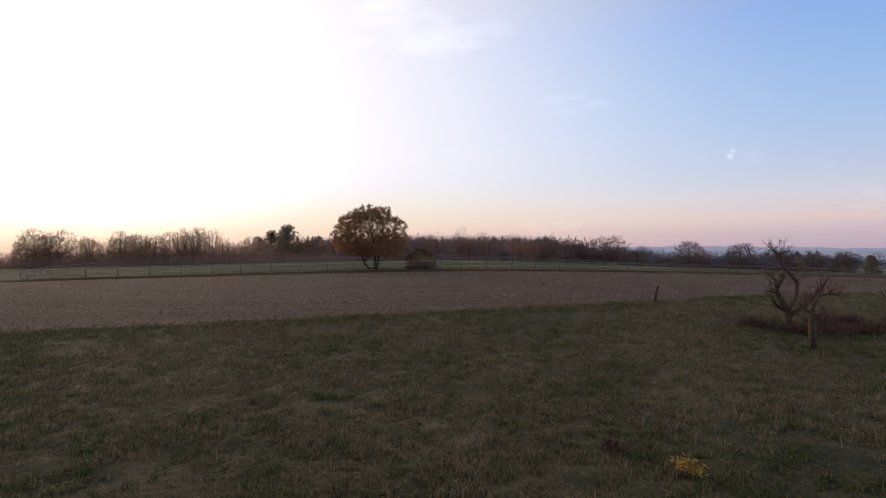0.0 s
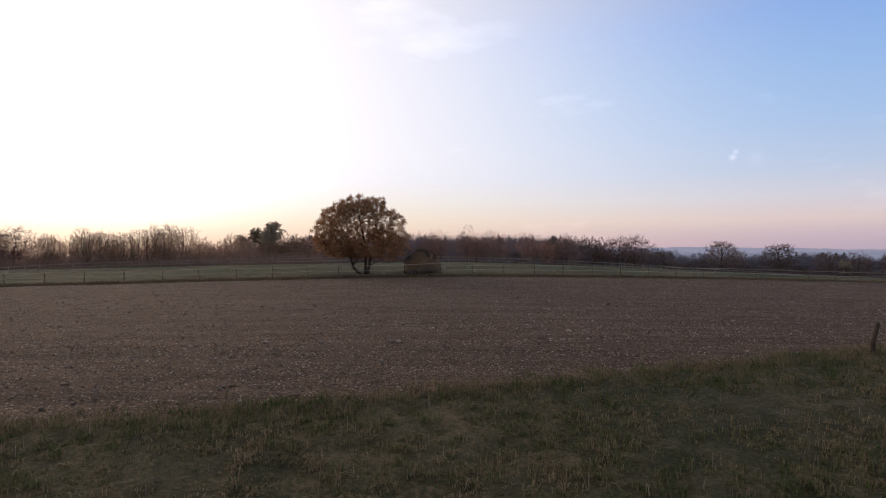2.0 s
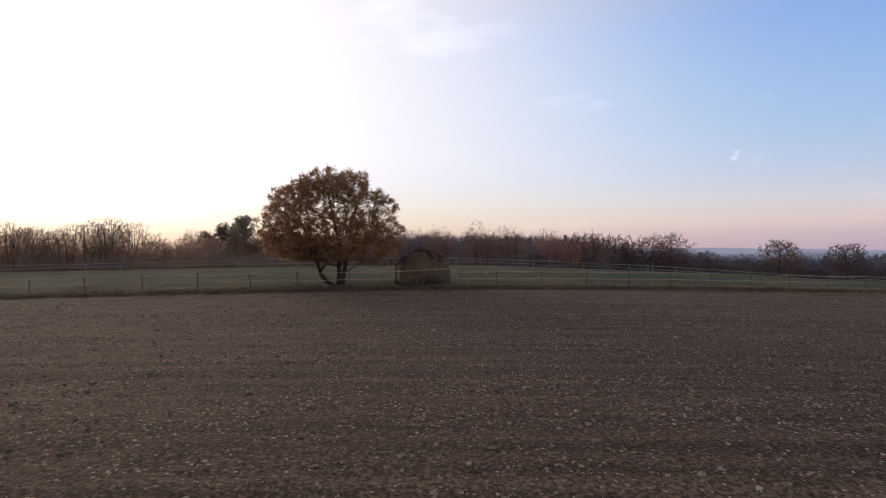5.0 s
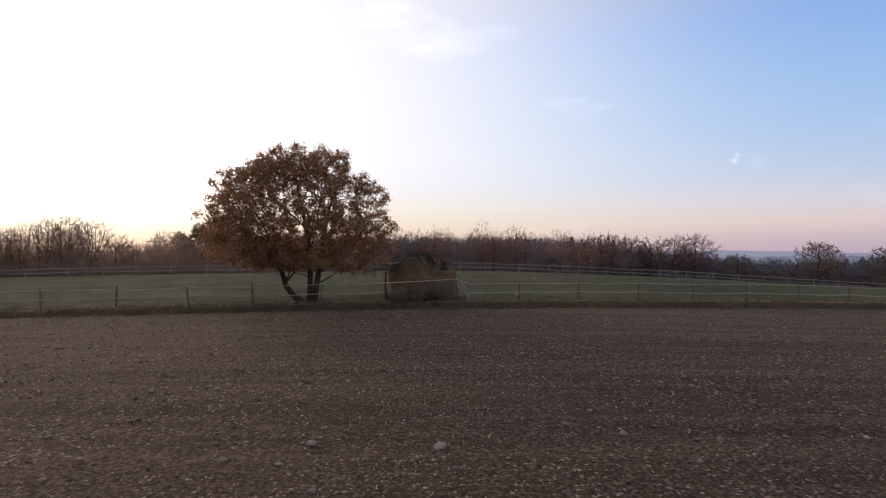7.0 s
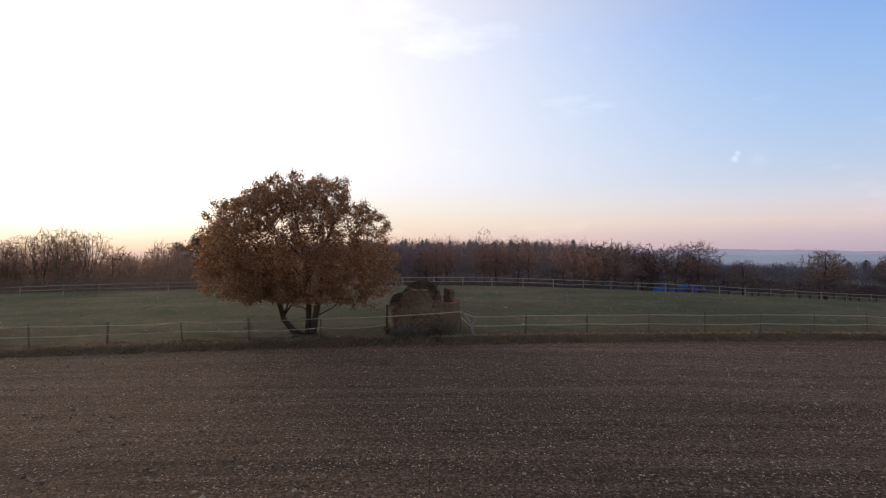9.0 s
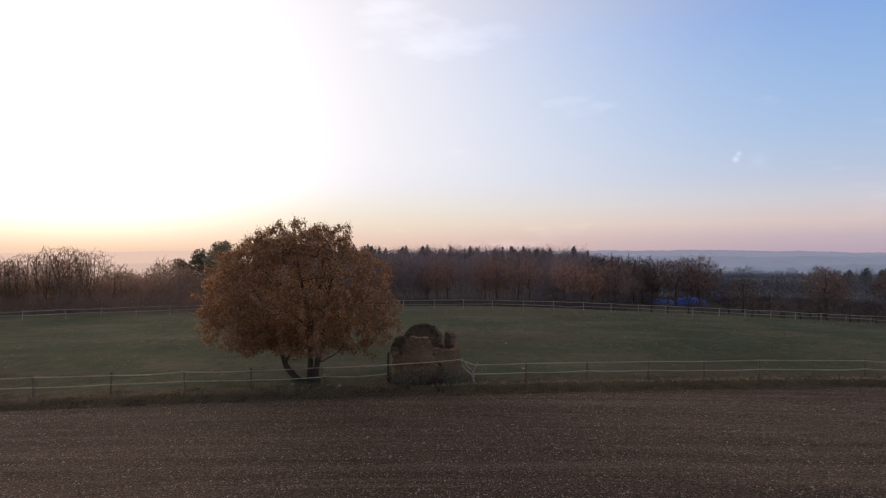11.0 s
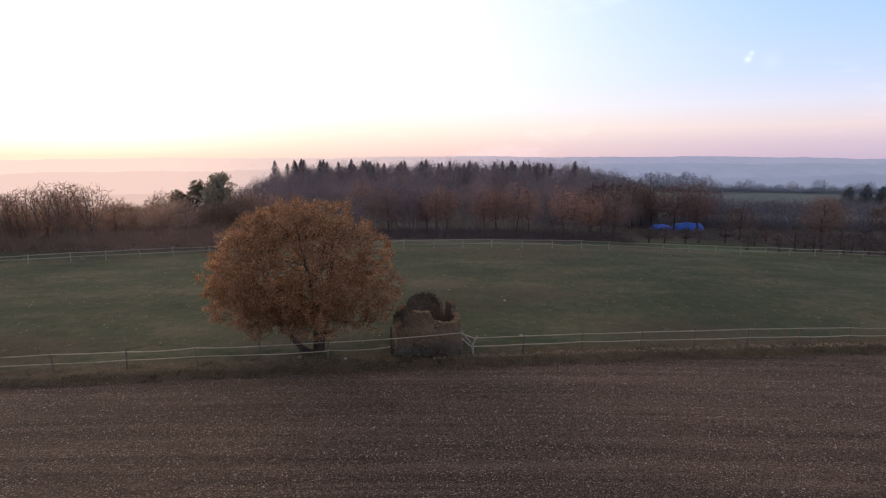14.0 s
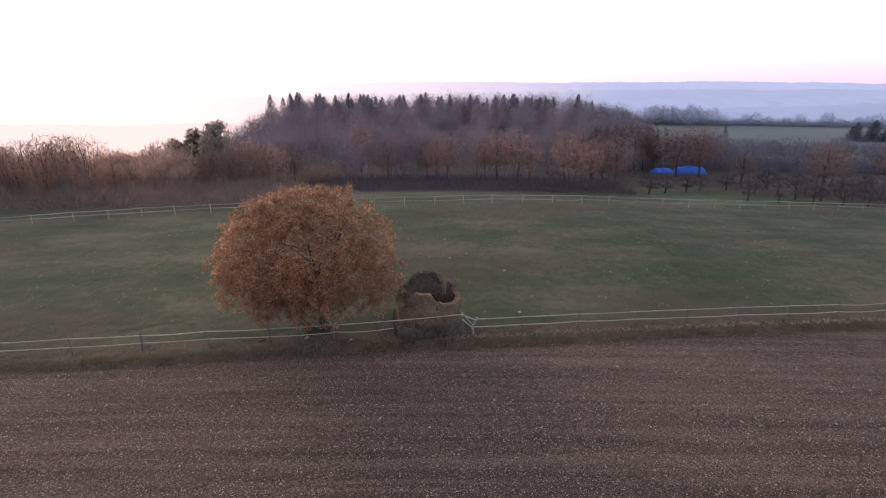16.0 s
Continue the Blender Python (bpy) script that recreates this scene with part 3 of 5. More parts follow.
def crown_tree(seed, tall, wide, low=0.15, shoots=420, stems=1, limbs=9, thick=0.02, twig=0.013, fine=2, upward=0.35, fan=1.0, flat=2.2, hollow=0.3):
    """A leafless tree whose shoots grow from the nearest wood until they fill a lobed, rounded crown; also the twig ends."""
    r = random.Random(seed)
    off = Vector((seed * 1.73 % 50, seed * 0.37 % 20, 0))
    z0 = tall * low
    cz = z0 + (tall - z0) * 0.42
    centre = Vector((0, 0, cz))

    def reach(d):
        k = ((math.hypot(d.x, d.y) / wide) ** flat + (abs(d.z) / (tall - cz if d.z > 0 else cz - z0)) ** flat) ** (-1 / flat)
        return k * (0.88 + 0.26 * noise.noise(d * 1.9 + off) + 0.16 * noise.noise(d * 4.6 + off))

    wood, crown, ends, joints = Soup(), Soup(), [], []
    for s in range(stems):
        a = 2 * math.pi * s / stems + r.uniform(-0.4, 0.4)
        foot = Vector((math.cos(a), math.sin(a), 0)) * (0.0 if stems == 1 else wide * 0.09)
        foot.z = -0.2
        q = r.uniform(0.0, 0.12) if stems == 1 else r.uniform(0.1, fan)
        d = Vector((math.cos(a) * q, math.sin(a) * q, 1)).normalized()
        top = centre + d * reach(d) * 0.8
        pts = []
        for i in range(7):
            f = i / 6
            p = foot.lerp(top, f)
            p.x, p.y = foot.x + (top.x - foot.x) * f ** 1.25, foot.y + (top.y - foot.y) * f ** 1.25
            pts.append(p + rnd_dir(r) * (0.022 * tall if 0 < i else 0.0))
        base = thick * tall * (1.0 if stems == 1 else 0.5)
        wood.tube(pts, [base + (twig * 1.5 - base) * (i / 6) ** 0.8 for i in range(7)], 6)
        joints += [on_limb(pts, g / 12)[0] for g in range(5, 12)]
        for i in range(limbs):
            f = low + 0.08 + (0.85 - low) * (i + r.random()) / limbs
            p, _ = on_limb(pts, min(f, 0.97))
            for _ in range(30):
                d = rnd_dir(r)
                goal = centre + d * reach(d) * r.uniform(0.55, 0.72)
                if goal.z > p.z - 0.05 * tall and (goal - p).length < wide * 1.1:
                    break
            bend = p.lerp(goal, 0.5) + Vector((0, 0, -0.06 * wide)) + rnd_dir(r) * 0.08 * wide
            t0 = base * 0.5 * (1.2 - f)
            wood.tube([p, p.lerp(bend, 0.55), bend, bend.lerp(goal, 0.5) + rnd_dir(r) * 0.04 * wide, goal], [t0, t0 * 0.8, t0 * 0.62, t0 * 0.45, twig * 1.3], 4, cap=False)
            joints += [p.lerp(bend, 0.7), bend, bend.lerp(goal, 0.5), goal]
    goals = []
    while len(goals) < shoots:
        d = rnd_dir(r)
        k = r.uniform(hollow, 1.0) ** 0.5
        goals.append((k, centre + d * reach(d) * k))
    goals.sort(key=lambda g: g[0])
    grown = np.zeros((len(joints) + 2 * shoots, 3))
    grown[:len(joints)] = [tuple(p) for p in joints]
    n = len(joints)
    for k, goal in goals:
        gap = np.array(goal) - grown[:n]
        near = Vector(grown[np.argmin((gap ** 2).sum(1) + 2.0 * np.minimum(gap[:, 2], 0) ** 2)])
        long = (goal - near).length
        mid = near.lerp(goal, 0.5) + rnd_dir(r) * 0.12 * long - Vector((0, 0, 0.08 * long))
        crown.tube([near, mid, goal], [twig * 1.5, twig * 1.2, twig * 0.7], 3, cap=False)
        grown[n], grown[n + 1] = mid, goal
        n += 2
        way = (goal - mid).normalized()
        for _ in range(fine):
            p = mid.lerp(goal, r.uniform(0.2, 1.0))
            w = (way + rnd_dir(r) * 0.75 + Vector((0, 0, upward))).normalized()
            e = p + w * wide * r.uniform(0.09, 0.2)
            crown.tube([p, e], [twig * 0.75, twig * 0.35], 3, cap=False)
            ends.append((e, w))
    return wood, crown, ends


def tree_thing(name, wood, crown, bark, twig, label, category="tree", group="", leaves=None, leaf_mat=None):
    t = thing(name, Matrix(), label, category, group)
    part("trunk", wood.mesh("trunk", bark, True), t)
    part("crown", crown.mesh("crown", twig), t)
    if leaves:
        part("foliage", leaves.mesh("foliage", leaf_mat), t)
    return t


def leaves_on(ends, r, per, size, chance=1.0, scatter=0.25):
    s = Soup()
    for p, d in ends:
        if r.random() > chance:
            continue
        for _ in range(per):
            a = (d * 0.4 + rnd_dir(r)).normalized()
            b = a.cross(rnd_dir(r))
            b = b.normalized() if b.length > 0.01 else a.orthogonal()
            s.leaf(p + rnd_dir(r) * scatter * r.random(), a, b, size * r.uniform(0.6, 1.2), size * 0.32)
    return s


def conifer(seed, tall, wide, sprays=3600, fat=1.5, blunt=0.85):
    """A spruce or fir: a tapered trunk and, all round it, sprays of needles on drooping boughs, in uneven tiers."""
    r = random.Random(seed)
    wood, green = Soup(), Soup()
    wood.tube([(0, 0, -0.15), (0.01 * tall * r.uniform(-1, 1), 0, tall * 0.5), (0, 0, tall)], [tall * 0.018, tall * 0.011, 0.015], 6)
    for _ in range(sprays):
        f = 0.04 + 0.96 * r.random() ** 1.25
        a = r.uniform(0, 6.28)
        edge = wide * (1 - f) ** blunt * (0.82 + 0.65 * noise.noise(Vector((math.cos(a) * 1.6, math.sin(a) * 1.6, f * 13 + seed)))) + 0.03
        k = r.random() ** 0.6
        dr = Vector((math.cos(a), math.sin(a), 0))
        p = dr * edge * k + Vector((0, 0, tall * f - 0.22 * edge * k))
        w = (dr + rnd_dir(r) * 0.6 + Vector((0, 0, 0.9 * f - 0.35))).normalized()
        green.leaf(p, w, (w.cross(Vector((0, 0, 1))) + rnd_dir(r) * 0.5).normalized(), (0.2 + 0.5 * (1 - f)) * r.uniform(0.7, 1.2), (0.035 + 0.05 * (1 - f)) * fat)
    return wood, green


def pine(seed, tall, wide, boughs=26):
    """A dark pine or cedar: an open, uneven crown of boughs that carry pads of needles."""
    r = random.Random(seed)
    wood, green = Soup(), Soup()
    pts, rad, _ = limb(r, (0, 0, -0.15), (0.05, 0, 1), tall, tall * 0.02, 0.03, 7, 0.06, 0.1)
    wood.tube(pts, rad, 6)
    for i in range(boughs):
        f = 0.12 + 0.87 * (i + r.random()) / boughs
        p, _ = on_limb(pts, min(f, 0.99))
        a = r.uniform(0, 6.28)
        ln = wide * (1.08 - f) ** 0.6 * r.uniform(0.55, 1.1)
        q, qr, _ = limb(r, p, (math.cos(a), math.sin(a), r.uniform(-0.05, 0.25)), ln, 0.05, 0.015, 4, 0.15, 0.03)
        wood.tube(q, qr, 4, cap=False)
        for g in (0.35, 0.55, 0.72, 0.86, 0.97):
            c, al = on_limb(q, g)
            for _ in range(4):
                c2 = c + rnd_dir(r) * 0.8
                for _ in range(20):
                    w = (rnd_dir(r) + al * 0.4 + Vector((0, 0, 0.35))).normalized()
                    green.leaf(c2 + rnd_dir(r) * 0.15, w, w.orthogonal().normalized(), r.uniform(0.25, 0.5), 0.04)
    return wood, green


def at(x, y, turn=0.0, size=1.0, sink=0.0):
    return Matrix.Translation((x, y, gz(x, y) - sink)) @ Matrix.Rotation(turn, 4, "Z") @ Matrix.Scale(size, 4)


def place(ob, x, y, turn=0.0, size=1.0, sink=0.05):
    """A copy of a tree at a spot; its size stands in its own scale."""
    c = copy_thing(ob, Matrix())
    c.matrix_basis = at(x, y, turn, size, sink)
    return c


# ---- the oak ----
def build_oak():
    r = random.Random(11)
    bx, by = -11.2, 83.75
    base = Vector((bx, by, gz(bx, by)))
    oak = thing("oak_tree", Matrix.Translation(base), "three-stemmed oak with brown autumn leaves behind the fence", "tree")
    centre = Vector((-0.6, 0.1, 5.4))

    def envelope(d):
        """How far the crown reaches from its centre towards d: a broad skirt below, a narrower dome above, with lobes."""
        rx, rz = (6.0 if d.x < 0 else 6.15 if d.z > 0 else 6.9), (4.75 if d.z > 0 else 3.75 if d.x < 0 else 4.25)
        p = 2.2 if d.z > 0 else (2.7 if d.x < 0 else 4.2) + 1.4 * max(0.0, -d.y) / (abs(d.x) + abs(d.y) + 0.01)
        flat = (abs(d.x / rx) ** 2.2 + abs(d.y / 5.6) ** 2.2) ** (1 / 2.2)
        k = (flat ** p + abs(d.z / rz) ** p) ** (-1 / p)
        if d.x < 0:
            k *= 1.0 - 0.08 * min(max((d.z - 0.15) / 0.25, 0), 1) + 0.04 * max(0.0, 1 - abs(d.z) / 0.2)
        return k * (0.95 + 0.17 * noise.noise(d * 2.3) + 0.13 * noise.noise(d * 5.3))

    stems = [
        ([(-0.1, 0, -0.2), (-0.62, 0.02, 0.22), (-1.18, 0.06, 0.85), (-1.5, 0.12, 1.85), (-1.95, 0.2, 3.4), (-2.9, 0.3, 5.0), (-3.6, 0.3, 6.3)], 0.2),
        ([(0.36, 0.05, -0.2), (0.38, 0.1, 0.9), (0.38, 0.2, 2.4), (0.2, 0.3, 4.2), (-0.3, 0.4, 6.2), (-0.6, 0.3, 8.0), (-0.7, 0.3, 9.0)], 0.18),
        ([(0.66, -0.05, -0.2), (0.82, 0.0, 0.9), (1.06, 0.0, 2.3), (1.3, -0.1, 4.0), (1.7, -0.2, 6.0), (2.2, -0.1, 7.4), (2.6, 0, 8.2)], 0.19),
    ]
    wood, twigs, leaves, joints = Soup(), Soup(), Soup(), []
    # low boughs that sweep out under the crown
    for q, t0 in (([(0.85, 0, 1.25), (1.2, -0.1, 1.2), (1.6, -0.2, 1.45), (1.95, -0.3, 1.6), (2.7, -0.6, 2.3)], 0.075), ([(0.4, 0, 1.4), (0.05, -0.1, 1.65), (-0.5, -0.3, 1.75), (-1.0, -0.5, 2.3)], 0.05), ([(0.95, 0, 1.9), (1.5, -0.4, 2.2), (2.6, -0.9, 2.3), (3.6, -1.2, 2.1)], 0.06)):
        q = [Vector(p) for p in q]
        wood.tube(q, [t0 * (1 - 0.7 * i / (len(q) - 1)) for i in range(len(q))], 6, cap=False)
        joints += [on_limb(q, g / 10)[0] for g in range(5, 10)]
    for i, (pts, rad) in enumerate(stems):
        s = Soup()
        pts = [Vector(p) for p in pts]
        s.tube(pts, [rad * (1.25, 1.0, 0.9, 0.72, 0.5, 0.3, 0.08)[k] for k in range(7)], 9)
        part("trunk", s.mesh("trunk", BARK, True), oak)
        for j in range(14):
            f = 0.34 + 0.64 * (j + r.random()) / 14
            p, along = on_limb(pts, min(f, 0.99))
            while True:
                d = rnd_dir(r)
                goal = centre + d * envelope(d) * r.uniform(0.6, 0.8)
                if (goal - p).length < 5.6 and goal.z > p.z - 1.6 and (i != 0 or goal.x < 0.5) and (i != 2 or goal.x > -1.5):
                    break
            bend = p.lerp(goal, 0.45) + Vector((0, 0, 0.35)) + rnd_dir(r) * 0.35
            q = [p, p.lerp(bend, 0.5) + rnd_dir(r) * 0.12, bend, bend.lerp(goal, 0.5) + rnd_dir(r) * 0.15, goal]
            t0 = rad * 0.42 * (1.25 - f)
            wood.tube(q, [t0, t0 * 0.8, t0 * 0.6, t0 * 0.4, 0.02], 5, cap=False)
            joints += [on_limb(q, g / 10)[0] for g in range(3, 10)] + [goal]
    joints = [tuple(p) for p in joints]
    # shoots grow from the nearest wood towards spots all over the crown
    goals = []
    while len(goals) < 2700:
        d = rnd_dir(r)
        k = r.uniform(0.35, 1.0) ** 0.55
        p = centre + d * envelope(d) * k
        low = 1.35 + 0.35 * noise.noise(Vector((p.x * 0.7, p.y * 0.7, 4))) + 0.75 * min(max((3.0 - p.x) / 1.2, 0), 1)
        if p.z > low:
            goals.append((k, p))
    goals.sort(key=lambda g: g[0])
    for k, goal in goals:
        arr = np.array(joints)
        near = Vector(arr[np.argmin(((arr - np.array(goal)) ** 2).sum(1))])
        mid = near.lerp(goal, 0.5) + rnd_dir(r) * 0.12 + Vector((0, 0, 0.06))
        (wood if k < 0.8 else twigs).tube([near, mid, goal], [0.024, 0.016, 0.007], 3, cap=False)
        joints += [tuple(mid), tuple(goal)]
        way = (goal - near).normalized()
        if goal.z > 6.5 and k > 0.8:
            for _ in range(3):
                twigs.tube([goal, goal + Vector((r.uniform(-0.25, 0.25), r.uniform(-0.25, 0.25), r.uniform(0.2, 0.55)))], [0.009, 0.004], 3, cap=False)
        sparse = goal.z > 5.5 and k < 0.88
        for _ in range(17 if sparse else 58 if goal.z > 5.5 else 50):
            a = (way * 0.5 + rnd_dir(r)).normalized()
            b = a.cross(rnd_dir(r))
            if b.length < 0.05:
                continue
            p = near.lerp(goal, r.uniform(0.45, 1.1)) + rnd_dir(r) * 0.34 * r.random()
            leaves.leaf(p, a, b.normalized(), r.uniform(0.10, 0.18), r.uniform(0.03, 0.048))
    part("branchwork", wood.mesh("branchwork", BARK), oak)
    part("twigwork", twigs.mesh("twigwork", BARK_PALE), oak, "pale thin outer twigs")
    part("foliage", leaves.mesh("foliage", OAK_LEAF), oak, "brown-orange oak leaves")


build_oak()

# ---- the ruin ----
RUIN_X, RUIN_Y, RUIN_RX, RUIN_RY = -3.45, 85.25, 2.06, 1.75


def ruin_top(a):
    """The height of the broken wall at the angle a round it (0 is towards +x, 90 degrees is the back)."""
    deg = math.degrees(a) % 360
    pts = [(0, 1.95), (28, 1.95), (29, 1.85), (32, 2.65), (48, 2.78), (50, 1.6), (62, 1.6), (64, 2.3), (69, 2.7), (78, 2.95), (92, 3.08), (108, 3.04), (120, 2.85), (130, 2.55), (136, 2.32), (155, 2.25), (166, 2.0), (186, 1.6), (205, 1.5), (220, 1.75), (229, 2.3), (237, 2.45), (243, 2.78), (271, 2.84), (279, 2.5), (285, 2.15), (296, 2.02), (312, 1.95), (330, 1.9), (345, 1.92), (360, 1.95)]
    return float(np.interp(deg, [p[0] for p in pts], [p[1] for p in pts]))


def stone_mesh(seed):
    r = random.Random(seed)
    bm = bmesh.new()
    bmesh.ops.create_cube(bm, size=1.0)
    bmesh.ops.bevel(bm, geom=bm.edges[:], offset=0.09, segments=1, affect="EDGES")
    for v in bm.verts:
        v.co += Vector((r.uniform(-1, 1), r.uniform(-1, 1), r.uniform(-1, 1))) * 0.045
    me = bpy.data.meshes.new("stone")
    bm.to_mesh(me)
    bm.free()
    me.materials.append(STONE_WALL)
    return me


def build_ruin():
    r = random.Random(21)
    base = gz(RUIN_X, RUIN_Y) - 0.15
    ruin = thing("stone_ruin", Matrix.Translation((RUIN_X, RUIN_Y, base)), "roofless round stone ruin with broken walls and ivy", "ruin")
    kinds = [stone_mesh(40 + i) for i in range(8)]
    rest, course, n, singles = Soup(), 0.165, 44, 0
    holes = [(234, 1.08), (254, 1.08), (274, 1.1), (295, 1.1), (226, 1.72), (284, 1.72)]

    def ragged(a):
        return ruin_top(a) + 0.10 * noise.noise(Vector((math.cos(a) * 4, math.sin(a) * 4, 1))) + 0.07 * noise.noise(Vector((math.cos(a) * 13, math.sin(a) * 13, 2)))

    # the wall: a rough ring of rubble, render still on it, both faces and a broken head
    core, na, nv = Soup(), 200, 26
    for side in (0.2, -0.2):
        for i in range(na):
            a = 2 * math.pi * i / na
            for v in range(nv + 1):
                z = ragged(a) * v / nv
                d = side + 0.035 * noise.noise(Vector((math.cos(a) * 5, math.sin(a) * 5, z * 2.4))) + 0.02 * noise.noise(Vector((math.cos(a) * 16, math.sin(a) * 16, z * 8)))
                k = 1 + d / RUIN_RX
                core.v.append(Vector((RUIN_RX * k * math.cos(a), RUIN_RY * k * math.sin(a), z)))
    block = na * (nv + 1)
    for i in range(na):
        q = (i + 1) % na
        deg = math.degrees(2 * math.pi * (i + 0.5) / na)
        for v in range(nv):
            z = ragged(2 * math.pi * (i + 0.5) / na) * (v + 0.5) / nv
            if any(abs(deg - h) < 1.9 and abs(z - hz) < 0.075 for h, hz in holes):
                continue
            for o in (0, block):
                f = (o + i * (nv + 1) + v, o + q * (nv + 1) + v, o + q * (nv + 1) + v + 1, o + i * (nv + 1) + v + 1)
                core.f.append(f if o == 0 else f[::-1])
        t0, t1 = i * (nv + 1) + nv, q * (nv + 1) + nv
        core.f.append((t0, t1, block + t1, block + t0))
    # stones show where the render has fallen
    for c in range(20):
        for i in range(n):
            a = 2 * math.pi * (i + r.uniform(-0.3, 0.3) + (0.5 if c % 2 else 0)) / n
            deg, z = math.degrees(a) % 360, (c + 0.5 + r.uniform(-0.2, 0.2)) * course
            head = ragged(a) - z
            if head < 0.0 or any(abs(deg - h) < 6 and abs(z - hz) < 0.15 for h, hz in holes):
                continue
            front = math.sin(a) < 0.1
            bare = noise.noise(Vector((math.cos(a) * 3, math.sin(a) * 3, z * 1.5))) > 0.02 or head < 0.2
            if front and not bare:
                continue
            x, y = RUIN_RX * math.cos(a), RUIN_RY * math.sin(a)
            wide = math.hypot(RUIN_RX * math.sin(a), RUIN_RY * math.cos(a)) * 2 * math.pi / n
            turn = math.atan2(RUIN_RX * math.sin(a), RUIN_RY * math.cos(a))
            m = Matrix.Translation((x, y, z)) @ Matrix.Rotation(turn, 4, "Z") @ Matrix.Rotation(r.uniform(-0.25, 0.25), 4, "X") @ Matrix.Rotation(r.uniform(-0.15, 0.15), 4, "Z")
            size = Matrix.Diagonal((0.43 + r.uniform(-0.03, 0.05), wide * r.uniform(0.5, 1.0), course * r.uniform(0.6, 1.0), 1))
            if front and singles < 300:
                singles += 1
                part("stone", kinds[r.randrange(8)], ruin, m=m @ size)
            else:
                rest.box((-0.5, -0.5, -0.5), (0.5, 0.5, 0.5), m @ size)
    tagged(part("rear_masonry", rest.mesh("rear_masonry", DARK_STONE), ruin, "dark rubble masonry of the rear wall"), kind="stuff")
    part("rubble_wall", core.mesh("rubble_wall", MORTAR), ruin, "rough brown rubble wall with patchy render and putlog holes")
    # ivy and moss along the back wall's head and the pillar
    ivy = Soup()
    for _ in range(4800):
        a = radians(r.choice((r.gauss(102, 24), r.gauss(102, 24), r.gauss(165, 12))))
        top = ruin_top(a)
        h = top + 0.1 - abs(r.gauss(0, 0.24))
        k = 1 + r.uniform(-0.15, 0.15)
        p = Vector((RUIN_RX * k * math.cos(a), RUIN_RY * k * math.sin(a), max(h, 0.2)))
        d = rnd_dir(r)
        ivy.leaf(p, d, d.orthogonal().normalized(), r.uniform(0.05, 0.10), 0.03)
    part("ivy", ivy.mesh("ivy", IVY), ruin, "dark ivy on the wall head")
    rubble, part_r = Soup(), random.Random(5)
    for _ in range(60):
        a, k = part_r.uniform(0, 6.28), part_r.uniform(0.1, 0.8)
        m = Matrix.Translation((RUIN_RX * k * math.cos(a), RUIN_RY * k * math.sin(a), 0.12)) @ Euler((part_r.uniform(0, 3), part_r.uniform(0, 3), 0)).to_matrix().to_4x4()
        rubble.box((-0.13, -0.1, -0.08), (0.13, 0.1, 0.08), m)
    tagged(part("rubble", rubble.mesh("rubble", STONE_WALL), ruin), kind="stuff")


build_ruin()


# ---- fences ----
def post_mesh(tall, rad, seed=0, material=None):
    s = Soup()
    r = random.Random(seed)
    s.tube([(0, 0, -0.25), (r.uniform(-0.015, 0.015), 0, tall * 0.5), (r.uniform(-0.02, 0.02), 0, tall - 0.03), (0, 0, tall)], [rad, rad, rad * 0.95, rad * 0.6], 7)
    return s.mesh("post", material or POST_WOOD, False)


def rail_mesh(a, b, sag, half_high, half_thick, material=None):
    """A band between two points that hangs a little."""
    s, n = Soup(), 6
    side = Vector((b - a)).cross(Vector((0, 0, 1))).normalized() * half_thick
    up = Vector((0, 0, half_high))
    for i in range(n + 1):
        f = i / n
        p = a.lerp(b, f) - Vector((0, 0, sag * 4 * f * (1 - f)))
        s.v += [p - side - up, p + side - up, p + side + up, p - side + up]
    for i in range(n):
        for k in range(4):
            q = i * 4 + k
            w = i * 4 + (k + 1) % 4
            s.f.append((q, w, w + 4, q + 4))
    s.f += [(3, 2, 1, 0), tuple(n * 4 + k for k in range(4))]
    return s.mesh("rail", material or RAIL)


def fence(name, spots, label, tall, heights, half_high, seed, lean=0.05, material=None):
    r = random.Random(seed)
    origin = Vector((spots[0][0], spots[0][1], gz(*spots[0])))
    f = thing(name, Matrix.Translation(origin), label, "fence")
    kinds = [post_mesh(tall, 0.055, 3, material), post_mesh(tall * 1.05, 0.065, 4, material), post_mesh(tall * 0.95, 0.05, 5, material)]
    tops = []
    for i, (x, y) in enumerate(spots):
        p = Vector((x, y, gz(x, y)))
        m = Matrix.Translation(p - origin) @ Euler((r.gauss(0, lean), r.gauss(0, lean), r.uniform(0, 6))).to_matrix().to_4x4()
        part("post", kinds[r.randrange(3)], f, m=m)
        tops.append([m @ Vector((0, 0, h + r.uniform(-0.05, 0.05))) + Vector((0, -0.07, 0)) for h in heights])
    for i in range(len(spots) - 1):
        for k in range(len(heights)):
            part("rail", rail_mesh(tops[i][k], tops[i + 1][k], abs(r.gauss(0.02, 0.04)), half_high, 0.012, material), f)
    return f


def line_spots(pts, step):
    """Posts at even steps along a bent line."""
    res = [pts[0]]
    for a, b in zip(pts, pts[1:]):
        n = max(1, round(math.dist(a, b) / step))
        res += [(a[0] + (b[0] - a[0]) * i / n, a[1] + (b[1] - a[1]) * i / n) for i in range(1, n + 1)]
    return res


def fy(x):
    return float(fence_y(x))


